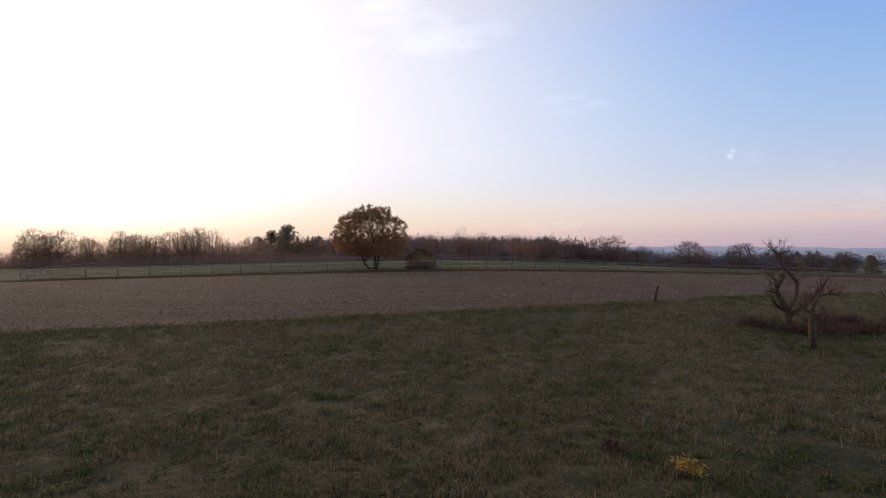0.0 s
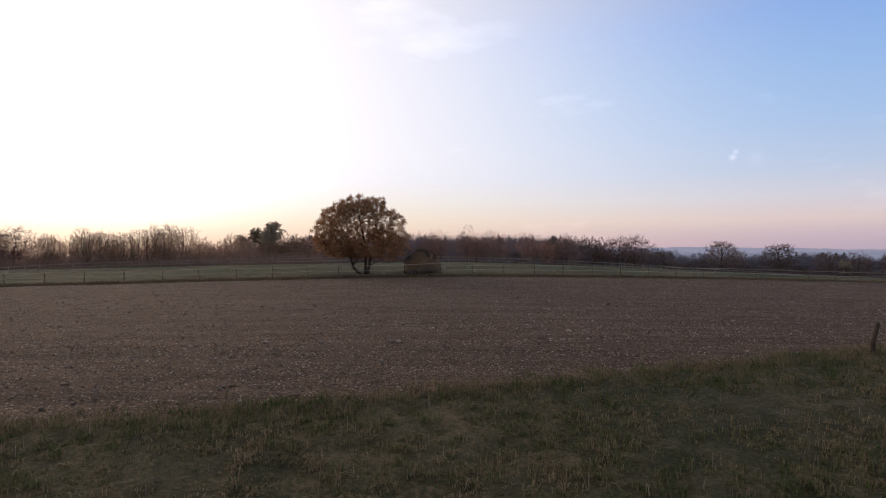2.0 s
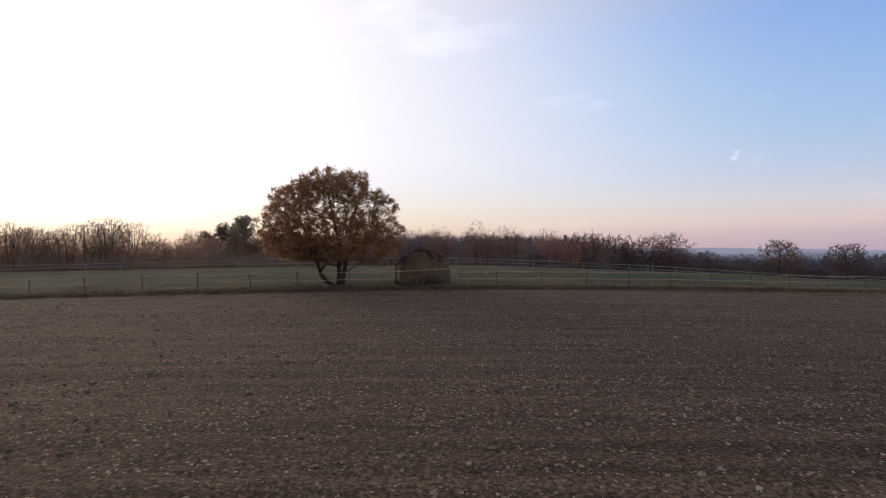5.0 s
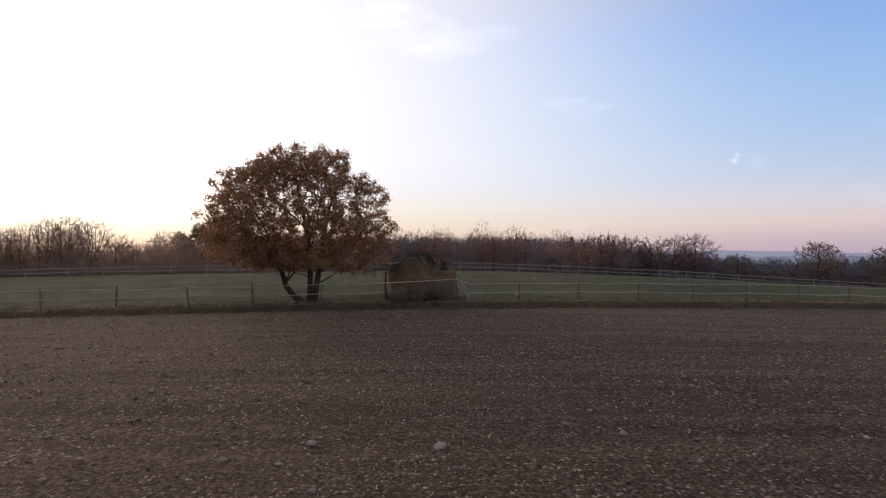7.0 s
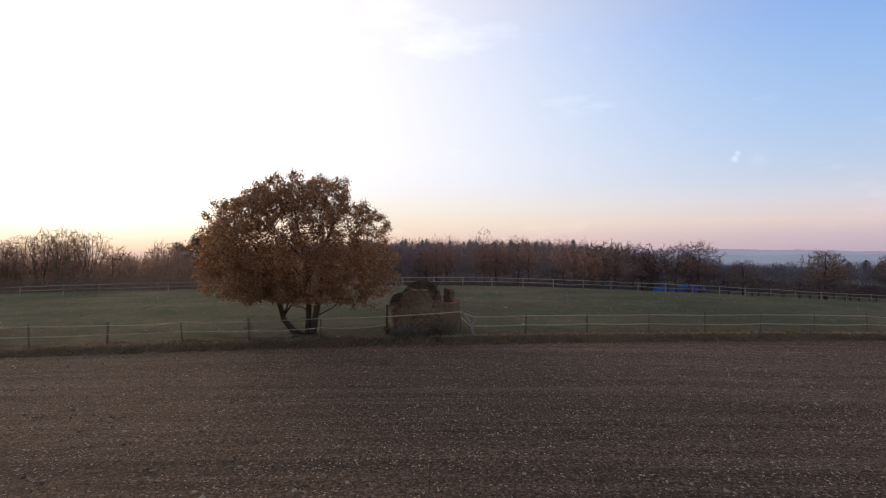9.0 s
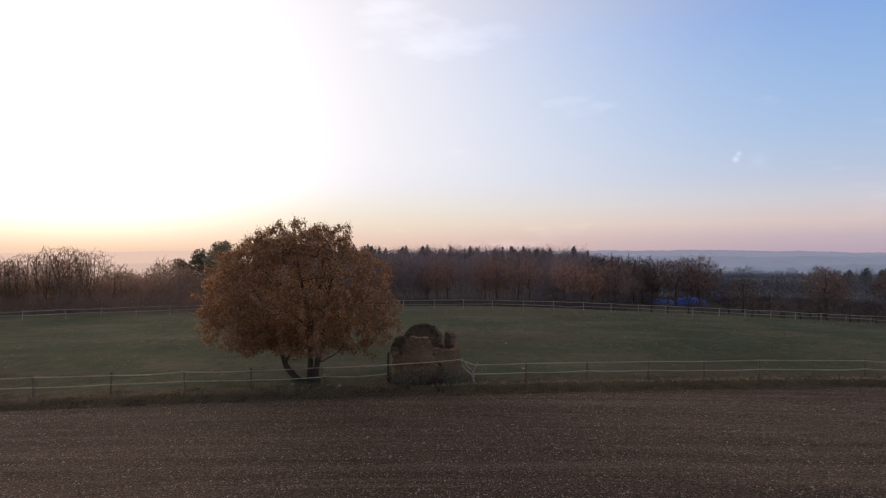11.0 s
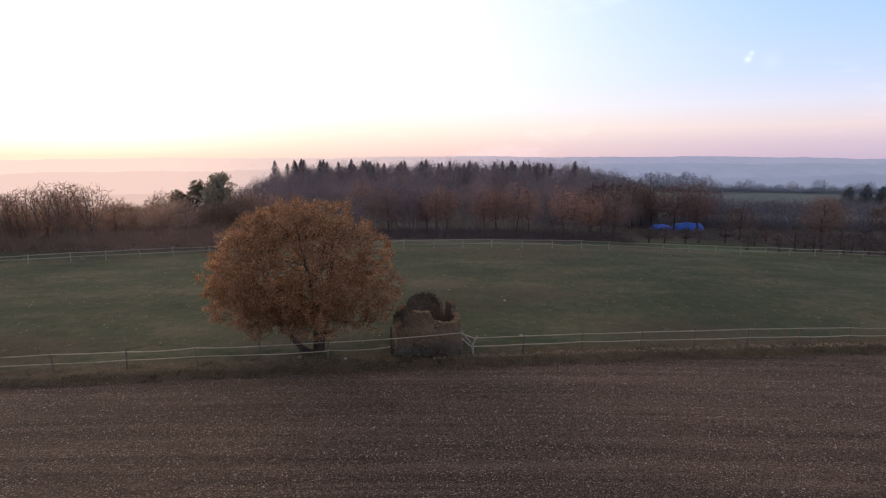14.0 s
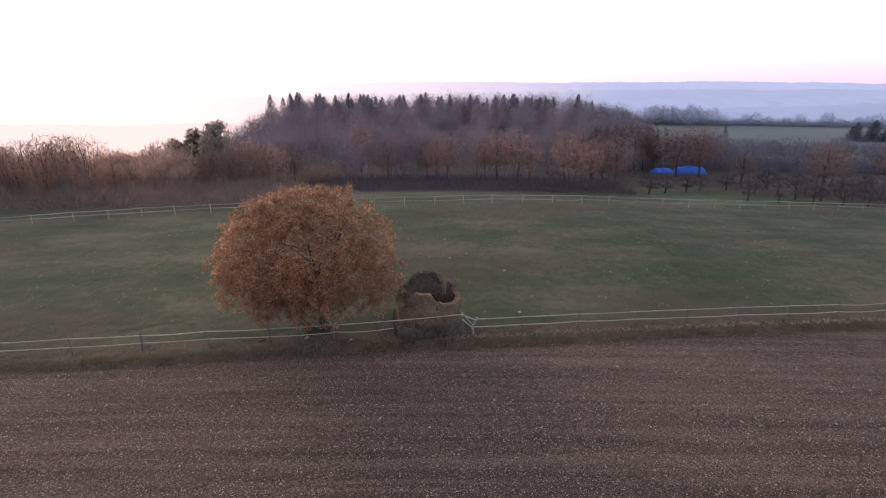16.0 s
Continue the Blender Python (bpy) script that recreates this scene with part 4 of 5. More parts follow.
left_x = [-62, -57.5, -53, -48.5, -44, -39.5, -35, -30.7, -26.3, -22.0, -17.75, -13.9, -9.75]
fence("paddock_fence", [(x, fy(x)) for x in left_x], "weathered post fence with two pale tapes along the ploughed field", 1.22, (1.12, 0.55), 0.026, 7)
right_x = [-0.45, 2.9, 6.9, 11.0, 14.9, 18.8, 22.7, 26.6, 30.5, 34.4, 38.3, 42.2, 46.1, 50, 54, 58, 62, 66, 70, 75, 80, 85, 90]
fence("paddock_fence", [(x, fy(x)) for x in right_x], "weathered post fence with two pale tapes beside the ruin", 1.22, (1.12, 0.55), 0.026, 8)
far_pts = [(-62, 77.6), (-69, 92), (-70, 106), (-62, 111), (-48.5, 114), (-37.1, 116.6), (-20, 119.5), (-3.8, 120.6), (4.1, 122), (17, 124), (32.4, 124.5), (49, 128), (61.6, 130), (90, 134), (125, 138)]
fence("pasture_fence", line_spots(far_pts, 4.0), "weathered wooden post and rail fence on the pasture's far side", 1.2, (1.12, 0.6), 0.045, 9, 0.035, RAIL_DIM)


def brace_fence():
    """The bent end of the tapes beside the ruin: two leaning posts, joined by two poles, and the tape along the ruin's front."""
    o = Vector((-0.45, fy(-0.45), gz(-0.45, fy(-0.45))))
    f = thing("fence_brace", Matrix.Translation(o), "leaning fence posts with slanting poles tied to the ruin", "fence")
    s = Soup()
    s.tube([(0.12, -0.05, -0.2), (-0.05, 0.0, 0.5), (0.3, 0.02, 1.2)], [0.075, 0.072, 0.06], 7)
    part("post", s.mesh("post", RAIL_DIM), f)
    s = Soup()
    s.tube([(-0.62, 0.25, -0.2), (-0.7, 0.2, 0.8), (-0.85, 0.15, 1.75)], [0.055, 0.055, 0.04], 7)
    part("post", s.mesh("post", POST_WOOD), f)
    s = Soup()
    s.tube([(-5.25, -0.1, -0.2), (-5.3, -0.08, 0.9), (-5.27, -0.1, 1.85)], [0.075, 0.07, 0.06], 7)
    part("post", s.mesh("post", BARK), f, "dark upright stake against the ruin")
    for a, b in (((-0.75, 0.1, 1.35), (0.25, -0.04, 1.02)), ((-0.7, 0.12, 1.0), (0.1, -0.06, 0.35)), ((-0.72, 0.1, 1.5), (-0.1, -0.04, 0.75))):
        s = Soup()
        s.tube([a, b], [0.045, 0.04], 6)
        part("pole", s.mesh("pole", RAIL_DIM), f)
    for a, b, sag in (((-9.3, -0.9, 1.05), (-0.75, 0.1, 1.38), 0.06), ((-9.3, -0.9, 0.55), (-5.3, -0.45, 0.62), 0.12)):
        part("rail", rail_mesh(Vector(a), Vector(b), sag, 0.026, 0.012), f)


brace_fence()

# ---- trees in the distance ----
r = random.Random(77)
coppices = []
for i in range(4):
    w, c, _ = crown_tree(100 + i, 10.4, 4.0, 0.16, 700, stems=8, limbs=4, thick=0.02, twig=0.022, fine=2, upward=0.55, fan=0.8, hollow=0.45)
    coppices.append(tree_thing("coppice_tree", w, c, BARK_PALE, TWIG_GLOW, "leafless many-stemmed tree with upright twigs in the hedgerow", group="hedgerow trees"))
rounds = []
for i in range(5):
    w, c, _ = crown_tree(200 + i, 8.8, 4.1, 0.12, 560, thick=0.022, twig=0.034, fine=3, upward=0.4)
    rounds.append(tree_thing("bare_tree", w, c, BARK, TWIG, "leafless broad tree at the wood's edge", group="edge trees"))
# the bare trees again for the sunward side, glow put into bark and twigs
glow_rounds = []
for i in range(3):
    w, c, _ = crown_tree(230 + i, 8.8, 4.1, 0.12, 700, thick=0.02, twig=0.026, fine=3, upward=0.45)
    glow_rounds.append(tree_thing("bare_tree", w, c, BARK_PALE, TWIG_GLOW, "leafless broad hedgerow tree with evening glow put into its colours", group="hedgerow trees"))
broads = []
for i in range(3):
    w, c, _ = crown_tree(280 + i, 8.5, 4.1, 0.28, 620, limbs=12, thick=0.032, twig=0.032, fine=3, upward=0.35)
    broads.append(tree_thing("broad_tree", w, c, BARK, TWIG, "leafless round-crowned tree behind the orchard", group="broad trees"))
orchards = []
for i in range(4):
    w, c, _ = crown_tree(300 + i, 3.7, 2.5, 0.26, 240, limbs=7, thick=0.05, twig=0.021, fine=3, upward=0.45)
    orchards.append(tree_thing("orchard_tree", w, c, BARK, ORCHARD_TWIG, "low pruned leafless fruit tree in the orchard", group="orchard trees"))
birches = []
for i in range(5):
    w, c, e = crown_tree(400 + i, 10.6, 2.9, 0.24, 420, thick=0.013, twig=0.016, fine=2, upward=0.25)
    rr = random.Random(i)
    lv = leaves_on(e, rr, 8, 0.13, 0.6, 0.5)
    birches.append(tree_thing("autumn_birch", w, c, BARK, TWIG, "slender tree with the last orange leaves at the wood's edge", group="autumn trees", leaves=lv, leaf_mat=BIRCH_LEAF))
rusts = []
for i in range(3):
    w, c, e = crown_tree(500 + i, 8.2, 3.6, 0.24, 520, thick=0.02, twig=0.017, fine=3, upward=0.3)
    rr = random.Random(i + 9)
    lv = leaves_on(e, rr, 4, 0.12, 0.6, 0.5)
    rusts.append(tree_thing("rusty_tree", w, c, BARK, TWIG, "broad tree with thin rust-brown leaves", group="rusty trees", leaves=lv, leaf_mat=RUST_LEAF))
firs = []
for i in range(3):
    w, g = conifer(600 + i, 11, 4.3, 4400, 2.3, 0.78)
    firs.append(tree_thing("conifer", w, g, BARK, HAZED_FIR_NEEDLE, "conifer with drooping boughs, greyed by painted haze", group="conifers"))
far_trees = []
for i in range(3):
    w, c, _ = crown_tree(250 + i, 9.0, 5.0, 0.06, 560, thick=0.014, twig=0.04, fine=2, upward=0.25)
    far_trees.append(tree_thing("far_tree", w, c, HAZY_WOODS, HAZY_WOODS, "leafless tree in the far hedge, greyed with painted haze", group="far trees"))
cedars = []
for i in range(3):
    w, g = conifer(680 + i, 9.5, 4.6, 6000, 2.4, 0.5)
    cedars.append(tree_thing("cedar_tree", w, g, BARK, BLUE_NEEDLE, "dark bluish conifer in a dense clump beyond the orchard", group="cedars"))
pines = []
for i in range(3):
    w, g = pine(650 + i, 11, 5.0, 56)
    pines.append(tree_thing("pine_tree", w, g, BARK, HAZED_NEEDLE, "pine with an uneven layered crown, paled by painted haze", group="pines"))
used = set()


def put(kinds, x, y, size=1.0, sink=0.1):
    """The next tree of a kind at a spot: the pattern itself first, then copies."""
    k = kinds[r.randrange(len(kinds))]
    turn = r.uniform(0, 6.28)
    if k not in used:
        used.add(k)
        k.matrix_basis = at(x, y, turn, size, sink)
        return k
    return place(k, x, y, turn, size, sink)


for kinds, spots in (
    (coppices, [(-66, 133, 1.0), (-62, 132, 1.02), (-58.5, 133, 0.98), (-70, 134, 0.95), (-74, 136, 0.9), (-79, 138, 0.95), (-84, 139, 1.0), (-88, 141, 0.95), (-55, 139, 0.7), (-93, 140, 0.9), (-98, 143, 1.0), (-64, 137, 1.0), (-76, 132, 0.9), (-81, 134, 1.0), (-91, 136, 0.9), (-68, 140, 0.95), (-103, 138, 0.95)]),
    (glow_rounds, [(-61, 146, 0.9), (-55, 146, 0.95), (-51, 143, 1.1), (-104, 135, 1.3), (-110, 140, 1.1), (-82, 145, 1.0), (-72, 147, 0.95), (-39, 146, 1.1), (-34, 145, 1.0), (-118, 150, 1.1), (-57.5, 138, 0.92), (-47.5, 141, 0.85), (-42.5, 142, 0.9), (-36, 143, 0.95)]),
    (rounds, [(38, 176, 1.35), (44, 181, 1.4), (50, 184, 1.3), (28, 160, 1.15), (32, 167, 1.32), (112, 160, 1.0), (62, 185, 1.0)]),
    (broads, [(71, 153, 1.2), (88, 156, 1.2), (58, 158, 0.85), (104, 160, 1.0), (122, 160, 1.05)]),
    (firs, [(91, 231, 0.78)]),
    (cedars, [(164, 272, 0.65), (168, 275, 0.8), (172, 272, 0.75), (176, 276, 0.9), (180, 273, 0.85), (185, 276, 0.95), (190, 274, 0.9), (196, 277, 0.95)]),
    (pines, [(-44.0, 145.5, 1.06), (-48.5, 147, 0.95), (-51.5, 148, 0.8), (102, 152, 0.55), (121, 158, 0.6), (132, 162, 0.65)]),
    (birches, [(-4, 149, 0.92), (-2.2, 151, 0.95), (5, 150, 0.95), (7.5, 152, 0.98), (11.5, 151, 1.05), (13.3, 149, 0.92), (20, 150, 1.0), (21.5, 148, 0.88), (-22, 175, 1.2), (25.5, 152, 0.88)]),
    (rusts, [(-99, 136, 1.35), (31.5, 156, 1.15), (28.5, 154, 1.0), (49.5, 169.5, 1.42), (54.6, 169, 1.45), (46, 181, 1.3), (59, 180, 1.05), (80, 163, 0.95), (8, 158, 1.1), (-14, 156, 1.1), (-31, 150, 1.0), (-6, 158, 1.0)]),
):
    for x, y, s in spots:
        put(kinds, x, y, s)
for row, (y0, n) in enumerate(((136, 11), (142, 12), (149, 12), (157, 11))):
    for i in range(n):
        x = 47 + row * 1.5 + i * 5.4 + r.uniform(-0.8, 0.8)
        if abs(x - 50) < 9 and row > 0:
            continue
        put(orchards, x, y0 + 0.06 * i + r.uniform(-0.8, 0.8), r.uniform(0.85, 1.15))
for x, y in ((21, 141), (27, 142), (33, 141), (37, 144), (42, 147), (46, 150), (52, 152), (56, 149), (16, 139)):
    put(orchards, x, y, r.uniform(0.85, 1.1))
for i in range(26):
    put(far_trees, 62 + i * 9 + r.uniform(-3, 3), 353 + r.uniform(-4, 6), r.uniform(0.6, 0.95))
for x in (108, 113, 118, 123, 128, 133, 138, 143):
    put(far_trees, x, 345 + r.uniform(-5, 5), r.uniform(1.0, 1.3))


def build_woods(name, label, n, seed, y0, y1, edge_y, left, right, low, high, material, grow=(0.0, 0.0), sit=0.55, deep=0.43, girth=2.9, shoots=620, taper=0.0):
    """A wood of bare crowns that nobody could count, between a left and a right edge."""
    rng = np.random.default_rng(seed)
    V = []
    for i in range(n):
        while True:
            x, y = rng.uniform(min(left), max(right)), rng.uniform(y0, y1)
            if np.interp(y, edge_y, left) < x < np.interp(y, edge_y, right):
                break
        z0 = gz(x, y)
        tall = rng.uniform(low, high) + np.interp(y, [150, 200, 320], [grow[0], 0, grow[1]])
        if taper:
            tall *= np.interp(np.interp(y, edge_y, right) - x, [0, taper], [0.6, 1.0]) * np.interp(x - np.interp(y, edge_y, left), [0, taper * 0.4], [0.85, 1.0])
        m = shoots
        d = rng.normal(0, 1, (m, 3))
        d[:, 2] = np.where(rng.uniform(0, 1, m) < 0.68, np.abs(d[:, 2]), -np.abs(d[:, 2]) * 0.9)
        d /= np.linalg.norm(d, axis=1)[:, None]
        rad = np.array([girth, girth, tall * deep]) * rng.uniform(0.8, 1.2) * (1 + 0.16 * np.sin(d[:, :1] * 3.1 + i) * np.sin(d[:, 1:2] * 2.7 + i * 1.7) + 0.12 * np.sin(d[:, 2:3] * 7 + i))
        c = np.array([x, y, z0 + tall * sit])
        p = c + d * rad * rng.uniform(0.15, 1.0, m)[:, None] ** 0.5
        w = d * 0.7 + rng.normal(0, 0.45, (m, 3)) + np.array([0, 0, 0.45])
        w /= np.linalg.norm(w, axis=1)[:, None]
        ln = rng.uniform(0.35, 0.95, m)[:, None]
        s = np.cross(w, rng.normal(0, 1, (m, 3)))
        s /= np.linalg.norm(s, axis=1)[:, None]
        wd = rng.uniform(0.022, 0.06, m)[:, None]
        V.append(np.stack([p - s * wd, p + s * wd, p + w * ln], 1).reshape(-1, 3))
        # the stem, a three-sided spike
        foot = [np.array([x + 0.11 * math.cos(a), y + 0.11 * math.sin(a), z0 - 0.2]) for a in (0.3, 2.4, 4.5)]
        tip = np.array([x, y, z0 + tall * 0.7])
        for k in range(3):
            V.append(np.stack([foot[k], foot[(k + 1) % 3], tip]))
    V = np.concatenate(V)
    ob = new(name, array_mesh(name, V, np.arange(len(V)).reshape(-1, 3), material))
    tagged(ob, label, "woods", kind="stuff")


build_woods("woodland", "leafless broadleaf wood on the low rise, purple-brown with painted haze", 800, 9, 146, 345, [146, 156, 157, 200, 310, 345], [-42, -46, -47, -70, -86, -60], [-12, -8, 33, 56, 92, 75], 9.5, 12.2, WOODS, (-1.2, 4.4), taper=26.0)
build_woods("hedgerow_wood", "leafless brown trees crowded behind the hedgerow", 190, 10, 137, 175, [137, 175], [-128, -120], [-44, -36], 5.0, 7.2, HEDGE_GLOW, sit=0.5, deep=0.48)
build_woods("orchard_wood", "leafless scrubby trees behind the orchard", 190, 11, 181, 212, [181, 212], [36, 44], [150, 165], 5.5, 8.3, GREY_WOODS)
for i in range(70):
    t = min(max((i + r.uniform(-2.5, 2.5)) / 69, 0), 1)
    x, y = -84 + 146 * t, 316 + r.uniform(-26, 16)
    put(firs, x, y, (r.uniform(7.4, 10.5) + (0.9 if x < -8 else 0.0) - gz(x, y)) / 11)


def build_thicket(name, x0, x1, y0, y1, n, tall, material, label, seed, leaf=(0.5, 1.3), width=0.05):
    """A low tangle of bare shoots."""
    rng = np.random.default_rng(seed)
    x, y = rng.uniform(x0, x1, n), rng.uniform(y0, y1, n)
    z = ground_z(x, y) + rng.uniform(0, 1, n) ** 1.3 * tall * (0.65 + 0.35 * np.sin(x * 0.9 + y) * np.sin(x * 0.37))
    p = np.stack([x, y, z], -1)
    w = rng.normal(0, 0.6, (n, 3)) + np.array([0, 0, 0.7])
    w /= np.linalg.norm(w, axis=1)[:, None]
    s = np.cross(w, rng.normal(0, 1, (n, 3)))
    s /= np.linalg.norm(s, axis=1)[:, None]
    ln = rng.uniform(leaf[0], leaf[1], n)[:, None]
    V = np.stack([p - s * width, p + s * width, p + w * ln], 1).reshape(-1, 3)
    ob = new(name, array_mesh(name, V, np.arange(n * 3).reshape(-1, 3), material))
    return tagged(ob, label, "undergrowth", kind="stuff")


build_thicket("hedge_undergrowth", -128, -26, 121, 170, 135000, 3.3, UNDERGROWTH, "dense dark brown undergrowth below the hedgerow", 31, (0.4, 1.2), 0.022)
build_thicket("wood_undergrowth", -36, 30, 137, 158, 38000, 1.25, ORCHARD_TWIG, "dark tangled undergrowth at the wood's edge", 32, (0.4, 1.1), 0.022)
build_thicket("far_hedge", 60, 330, 348, 356, 70000, 4.2, HAZY_WOODS, "hedge along the far field, pale blue with painted haze", 34, (0.5, 1.3), 0.06)
build_thicket("orchard_undergrowth", 20, 150, 182, 195, 36000, 2.6, GREY_WOODS, "low dark scrub behind the orchard", 33, (0.4, 1.1), 0.025)

for k in coppices + glow_rounds + rounds + orchards + birches + rusts + firs + pines + cedars + far_trees + broads:
    if k not in used:
        for o in (*k.children_recursive, k):
            bpy.data.objects.remove(o)


# ---- the near meadow and the field ----
def tufts(name, x, y, blades, tall, width, material, label, seed, bend=0.45, category="grass"):
    """Grass as many single blades, in tufts."""
    rng = np.random.default_rng(seed)
    n = len(x)
    X, Y = np.repeat(x, blades), np.repeat(y, blades)
    T = np.repeat(tall, blades) * rng.uniform(0.55, 1.25, n * blades)
    R = np.repeat(tall, blades)
    X, Y = X + rng.normal(0, 1, len(X)) * R * 0.35, Y + rng.normal(0, 1, len(Y)) * R * 0.35
    p = np.stack([X, Y, ground_z(X, Y) - 0.02], -1)
    a = rng.uniform(0, 6.283, len(X))
    side = np.stack([np.cos(a), np.sin(a), np.zeros_like(a)], -1)
    out = np.stack([-np.sin(a), np.cos(a), np.zeros_like(a)], -1)
    lean = rng.normal(0, bend, len(X))[:, None]
    w = width * rng.uniform(0.6, 1.3, len(X))[:, None]
    up = np.array([0, 0, 1.0])
    mid = p + (up * 0.6 + out * lean * 0.35) * T[:, None]
    tip = p + (up * np.maximum(0.45, 1 - np.abs(lean) * 0.5) + out * lean) * T[:, None]
    V = np.stack([p - side * w, p + side * w, mid + side * w * 0.7, mid - side * w * 0.7, tip], 1).reshape(-1, 3)
    b = np.arange(len(X))[:, None] * 5
    F = np.concatenate([b + np.array([[0, 1, 2]]), b + np.array([[0, 2, 3]]), b + np.array([[3, 2, 4]])], 0)
    ob = new(name, array_mesh(name, V, F, material))
    return tagged(ob, label, category, kind="stuff")


rng = np.random.default_rng(3)


def meadow_spots(n, y0, y1, power):
    y = y0 + (y1 - y0) * rng.uniform(0, 1, n) ** power
    x = rng.uniform(-1, 1, n) * (y * 0.92 + 5)
    keep = y < 28.8 + 0.28 * x + 0.004 * x * x + rng.normal(0, 0.5, n)
    return x[keep], y[keep]


mx, my = meadow_spots(70000, 4.5, 44, 1.0)
lump = np.array([noise.noise(Vector((a * 0.55, b * 0.55, 0))) for a, b in zip(mx, my)])
tufts("meadow_grass", mx, my, 5, np.clip(0.11 + 0.13 * lump, 0.05, 0.24), 0.013, GRASS, "rough tussocky meadow grass turning straw-brown", 12)
mx, my = meadow_spots(1500, 4.5, 40, 1.0)
tufts("dry_grass", mx, my, 7, np.full(len(mx), 0.26), 0.007, STRAW, "dry straw-coloured grass stalks in the meadow", 13, 0.3)
# tussocks that stand out of it
mx, my = meadow_spots(9000, 4.5, 42, 1.0)
keep = np.array([noise.noise(Vector((a * 0.35, b * 0.35, 7))) for a, b in zip(mx, my)]) > -0.12
mx, my = mx[keep], my[keep]
tufts("tussock_grass", mx, my, 20, rng.uniform(0.10, 0.24, len(mx)), 0.010, GRASS, "arching tussocks of coarse green and straw-brown grass", 21, 0.8)
# the ragged edge between meadow and field
ex = rng.uniform(-30, 24, 2600)
ey = 28.8 + 0.28 * ex + 0.004 * ex * ex + rng.normal(0, 0.35, len(ex))
tufts("edge_grass", ex, ey, 8, rng.uniform(0.10, 0.26, len(ex)), 0.010, GRASS, "tall dark grass along the edge of the ploughed field", 14, 0.5)
# the verge below the fence
vx = rng.uniform(-62, 80, 5500)
vy = fence_y(vx) - rng.uniform(-0.5, 1.5, len(vx))
tufts("verge_grass", vx, vy, 6, rng.uniform(0.06, 0.15, len(vx)), 0.010, GRASS, "dry brown grass on the bank under the fence", 15, 0.4)
vx = rng.uniform(-62, 80, 5500)
vy = fence_y(vx) - rng.uniform(1.0, 1.6, len(vx))
tufts("bank_grass", vx, vy, 6, rng.uniform(0.05, 0.14, len(vx)), 0.014, WITHERED, "dark withered growth along the furrow", 16, 0.5)
# pale dry tufts at the foot of the fence posts
vx = rng.uniform(-3, 62, 1500)
vy = fence_y(vx) - rng.uniform(0.2, 0.75, len(vx))
tufts("fence_foot_grass", vx, vy, 6, rng.uniform(0.08, 0.18, len(vx)), 0.010, STRAW, "pale dry grass at the foot of the fence", 18, 0.4)
# the pasture's short grass
px, py = rng.uniform(-70, 80, 20000), rng.uniform(83, 132, 20000)
keep = (py > fence_y(px) + 0.5) & (np.hypot(px - RUIN_X, py - RUIN_Y) > 2.6)
px, py = px[keep], py[keep]
lump = np.array([noise.noise(Vector((a * 0.2, b * 0.2, 3))) for a, b in zip(px, py)])
tufts("pasture_grass", px, py, 3, np.clip(0.05 + 0.05 * lump, 0.025, 0.10), 0.016, GRASS, "short grazed pasture grass", 17, 0.6)


# pale dry stalks left standing in the pasture
sx, sy = rng.uniform(-60, 75, 3200), rng.uniform(84, 130, 3200)
keep = (sy > fence_y(sx) + 0.6) & (np.hypot(sx - RUIN_X, sy - RUIN_Y) > 2.6)
tufts("pasture_stalks", sx[keep], sy[keep], 4, rng.uniform(0.05, 0.14, int(keep.sum())), 0.012, STRAW, "pale dry stalks scattered over the grazed pasture", 19, 0.6)


def stones(name, n, lo, hi, power, material, label, seed, sink, category, fine=False):
    """Loose stones or clods strewn over the field, each with its own shape."""
    g = np.random.default_rng(seed)
    y = 24 + 57 * g.uniform(0, 1, n) ** 1.15
    x = g.uniform(-1, 1, n) * np.clip(y * 0.95, 20, 46)
    keep = (y > 29.0 + 0.28 * x + 0.004 * x * x) & (y < fence_y(x) - 1.55)
    # they lie thicker along some of the harrow's lines
    lines = 0.5 + 0.5 * np.sin(y * 2.3 + 1.3 * np.sin(x * 0.11) + 1.7 * np.sin(y * 0.63))
    keep &= g.uniform(0, 1, n) < 0.45 + 0.55 * lines
    x, y = x[keep], y[keep]
    n = len(x)
    bm = bmesh.new()
    if fine:
        bmesh.ops.create_cone(bm, cap_ends=True, segments=4, radius1=1.0, radius2=0.55, depth=1.1)
        bmesh.ops.triangulate(bm, faces=bm.faces[:])
    else:
        bmesh.ops.create_icosphere(bm, subdivisions=1, radius=1.0)
    base = np.array([v.co[:] for v in bm.verts])
    tris = np.array([[v.index for v in f.verts] for f in bm.faces])
    bm.free()
    size = lo + (hi - lo) * g.uniform(0, 1, n) ** power
    scale = size[:, None] * g.uniform(0.6, 1.25, (n, 3)) * np.array([1, 1, 0.7])
    a = g.uniform(0, 6.28, n)
    V = base[None] * scale[:, None] * g.uniform(0.78, 1.15, (n, len(base), 1))
    c, s = np.cos(a)[:, None], np.sin(a)[:, None]
    V = np.stack([V[..., 0] * c - V[..., 1] * s, V[..., 0] * s + V[..., 1] * c, V[..., 2]], -1)
    V += np.stack([x, y, ground_z(x, y) + size * sink], -1)[:, None]
    F = tris[None] + (np.arange(n) * len(base))[:, None, None]
    ob = new(name, array_mesh(name, V.reshape(-1, 3), F.reshape(-1, 3), material))
    return tagged(ob, label, category, kind="stuff")


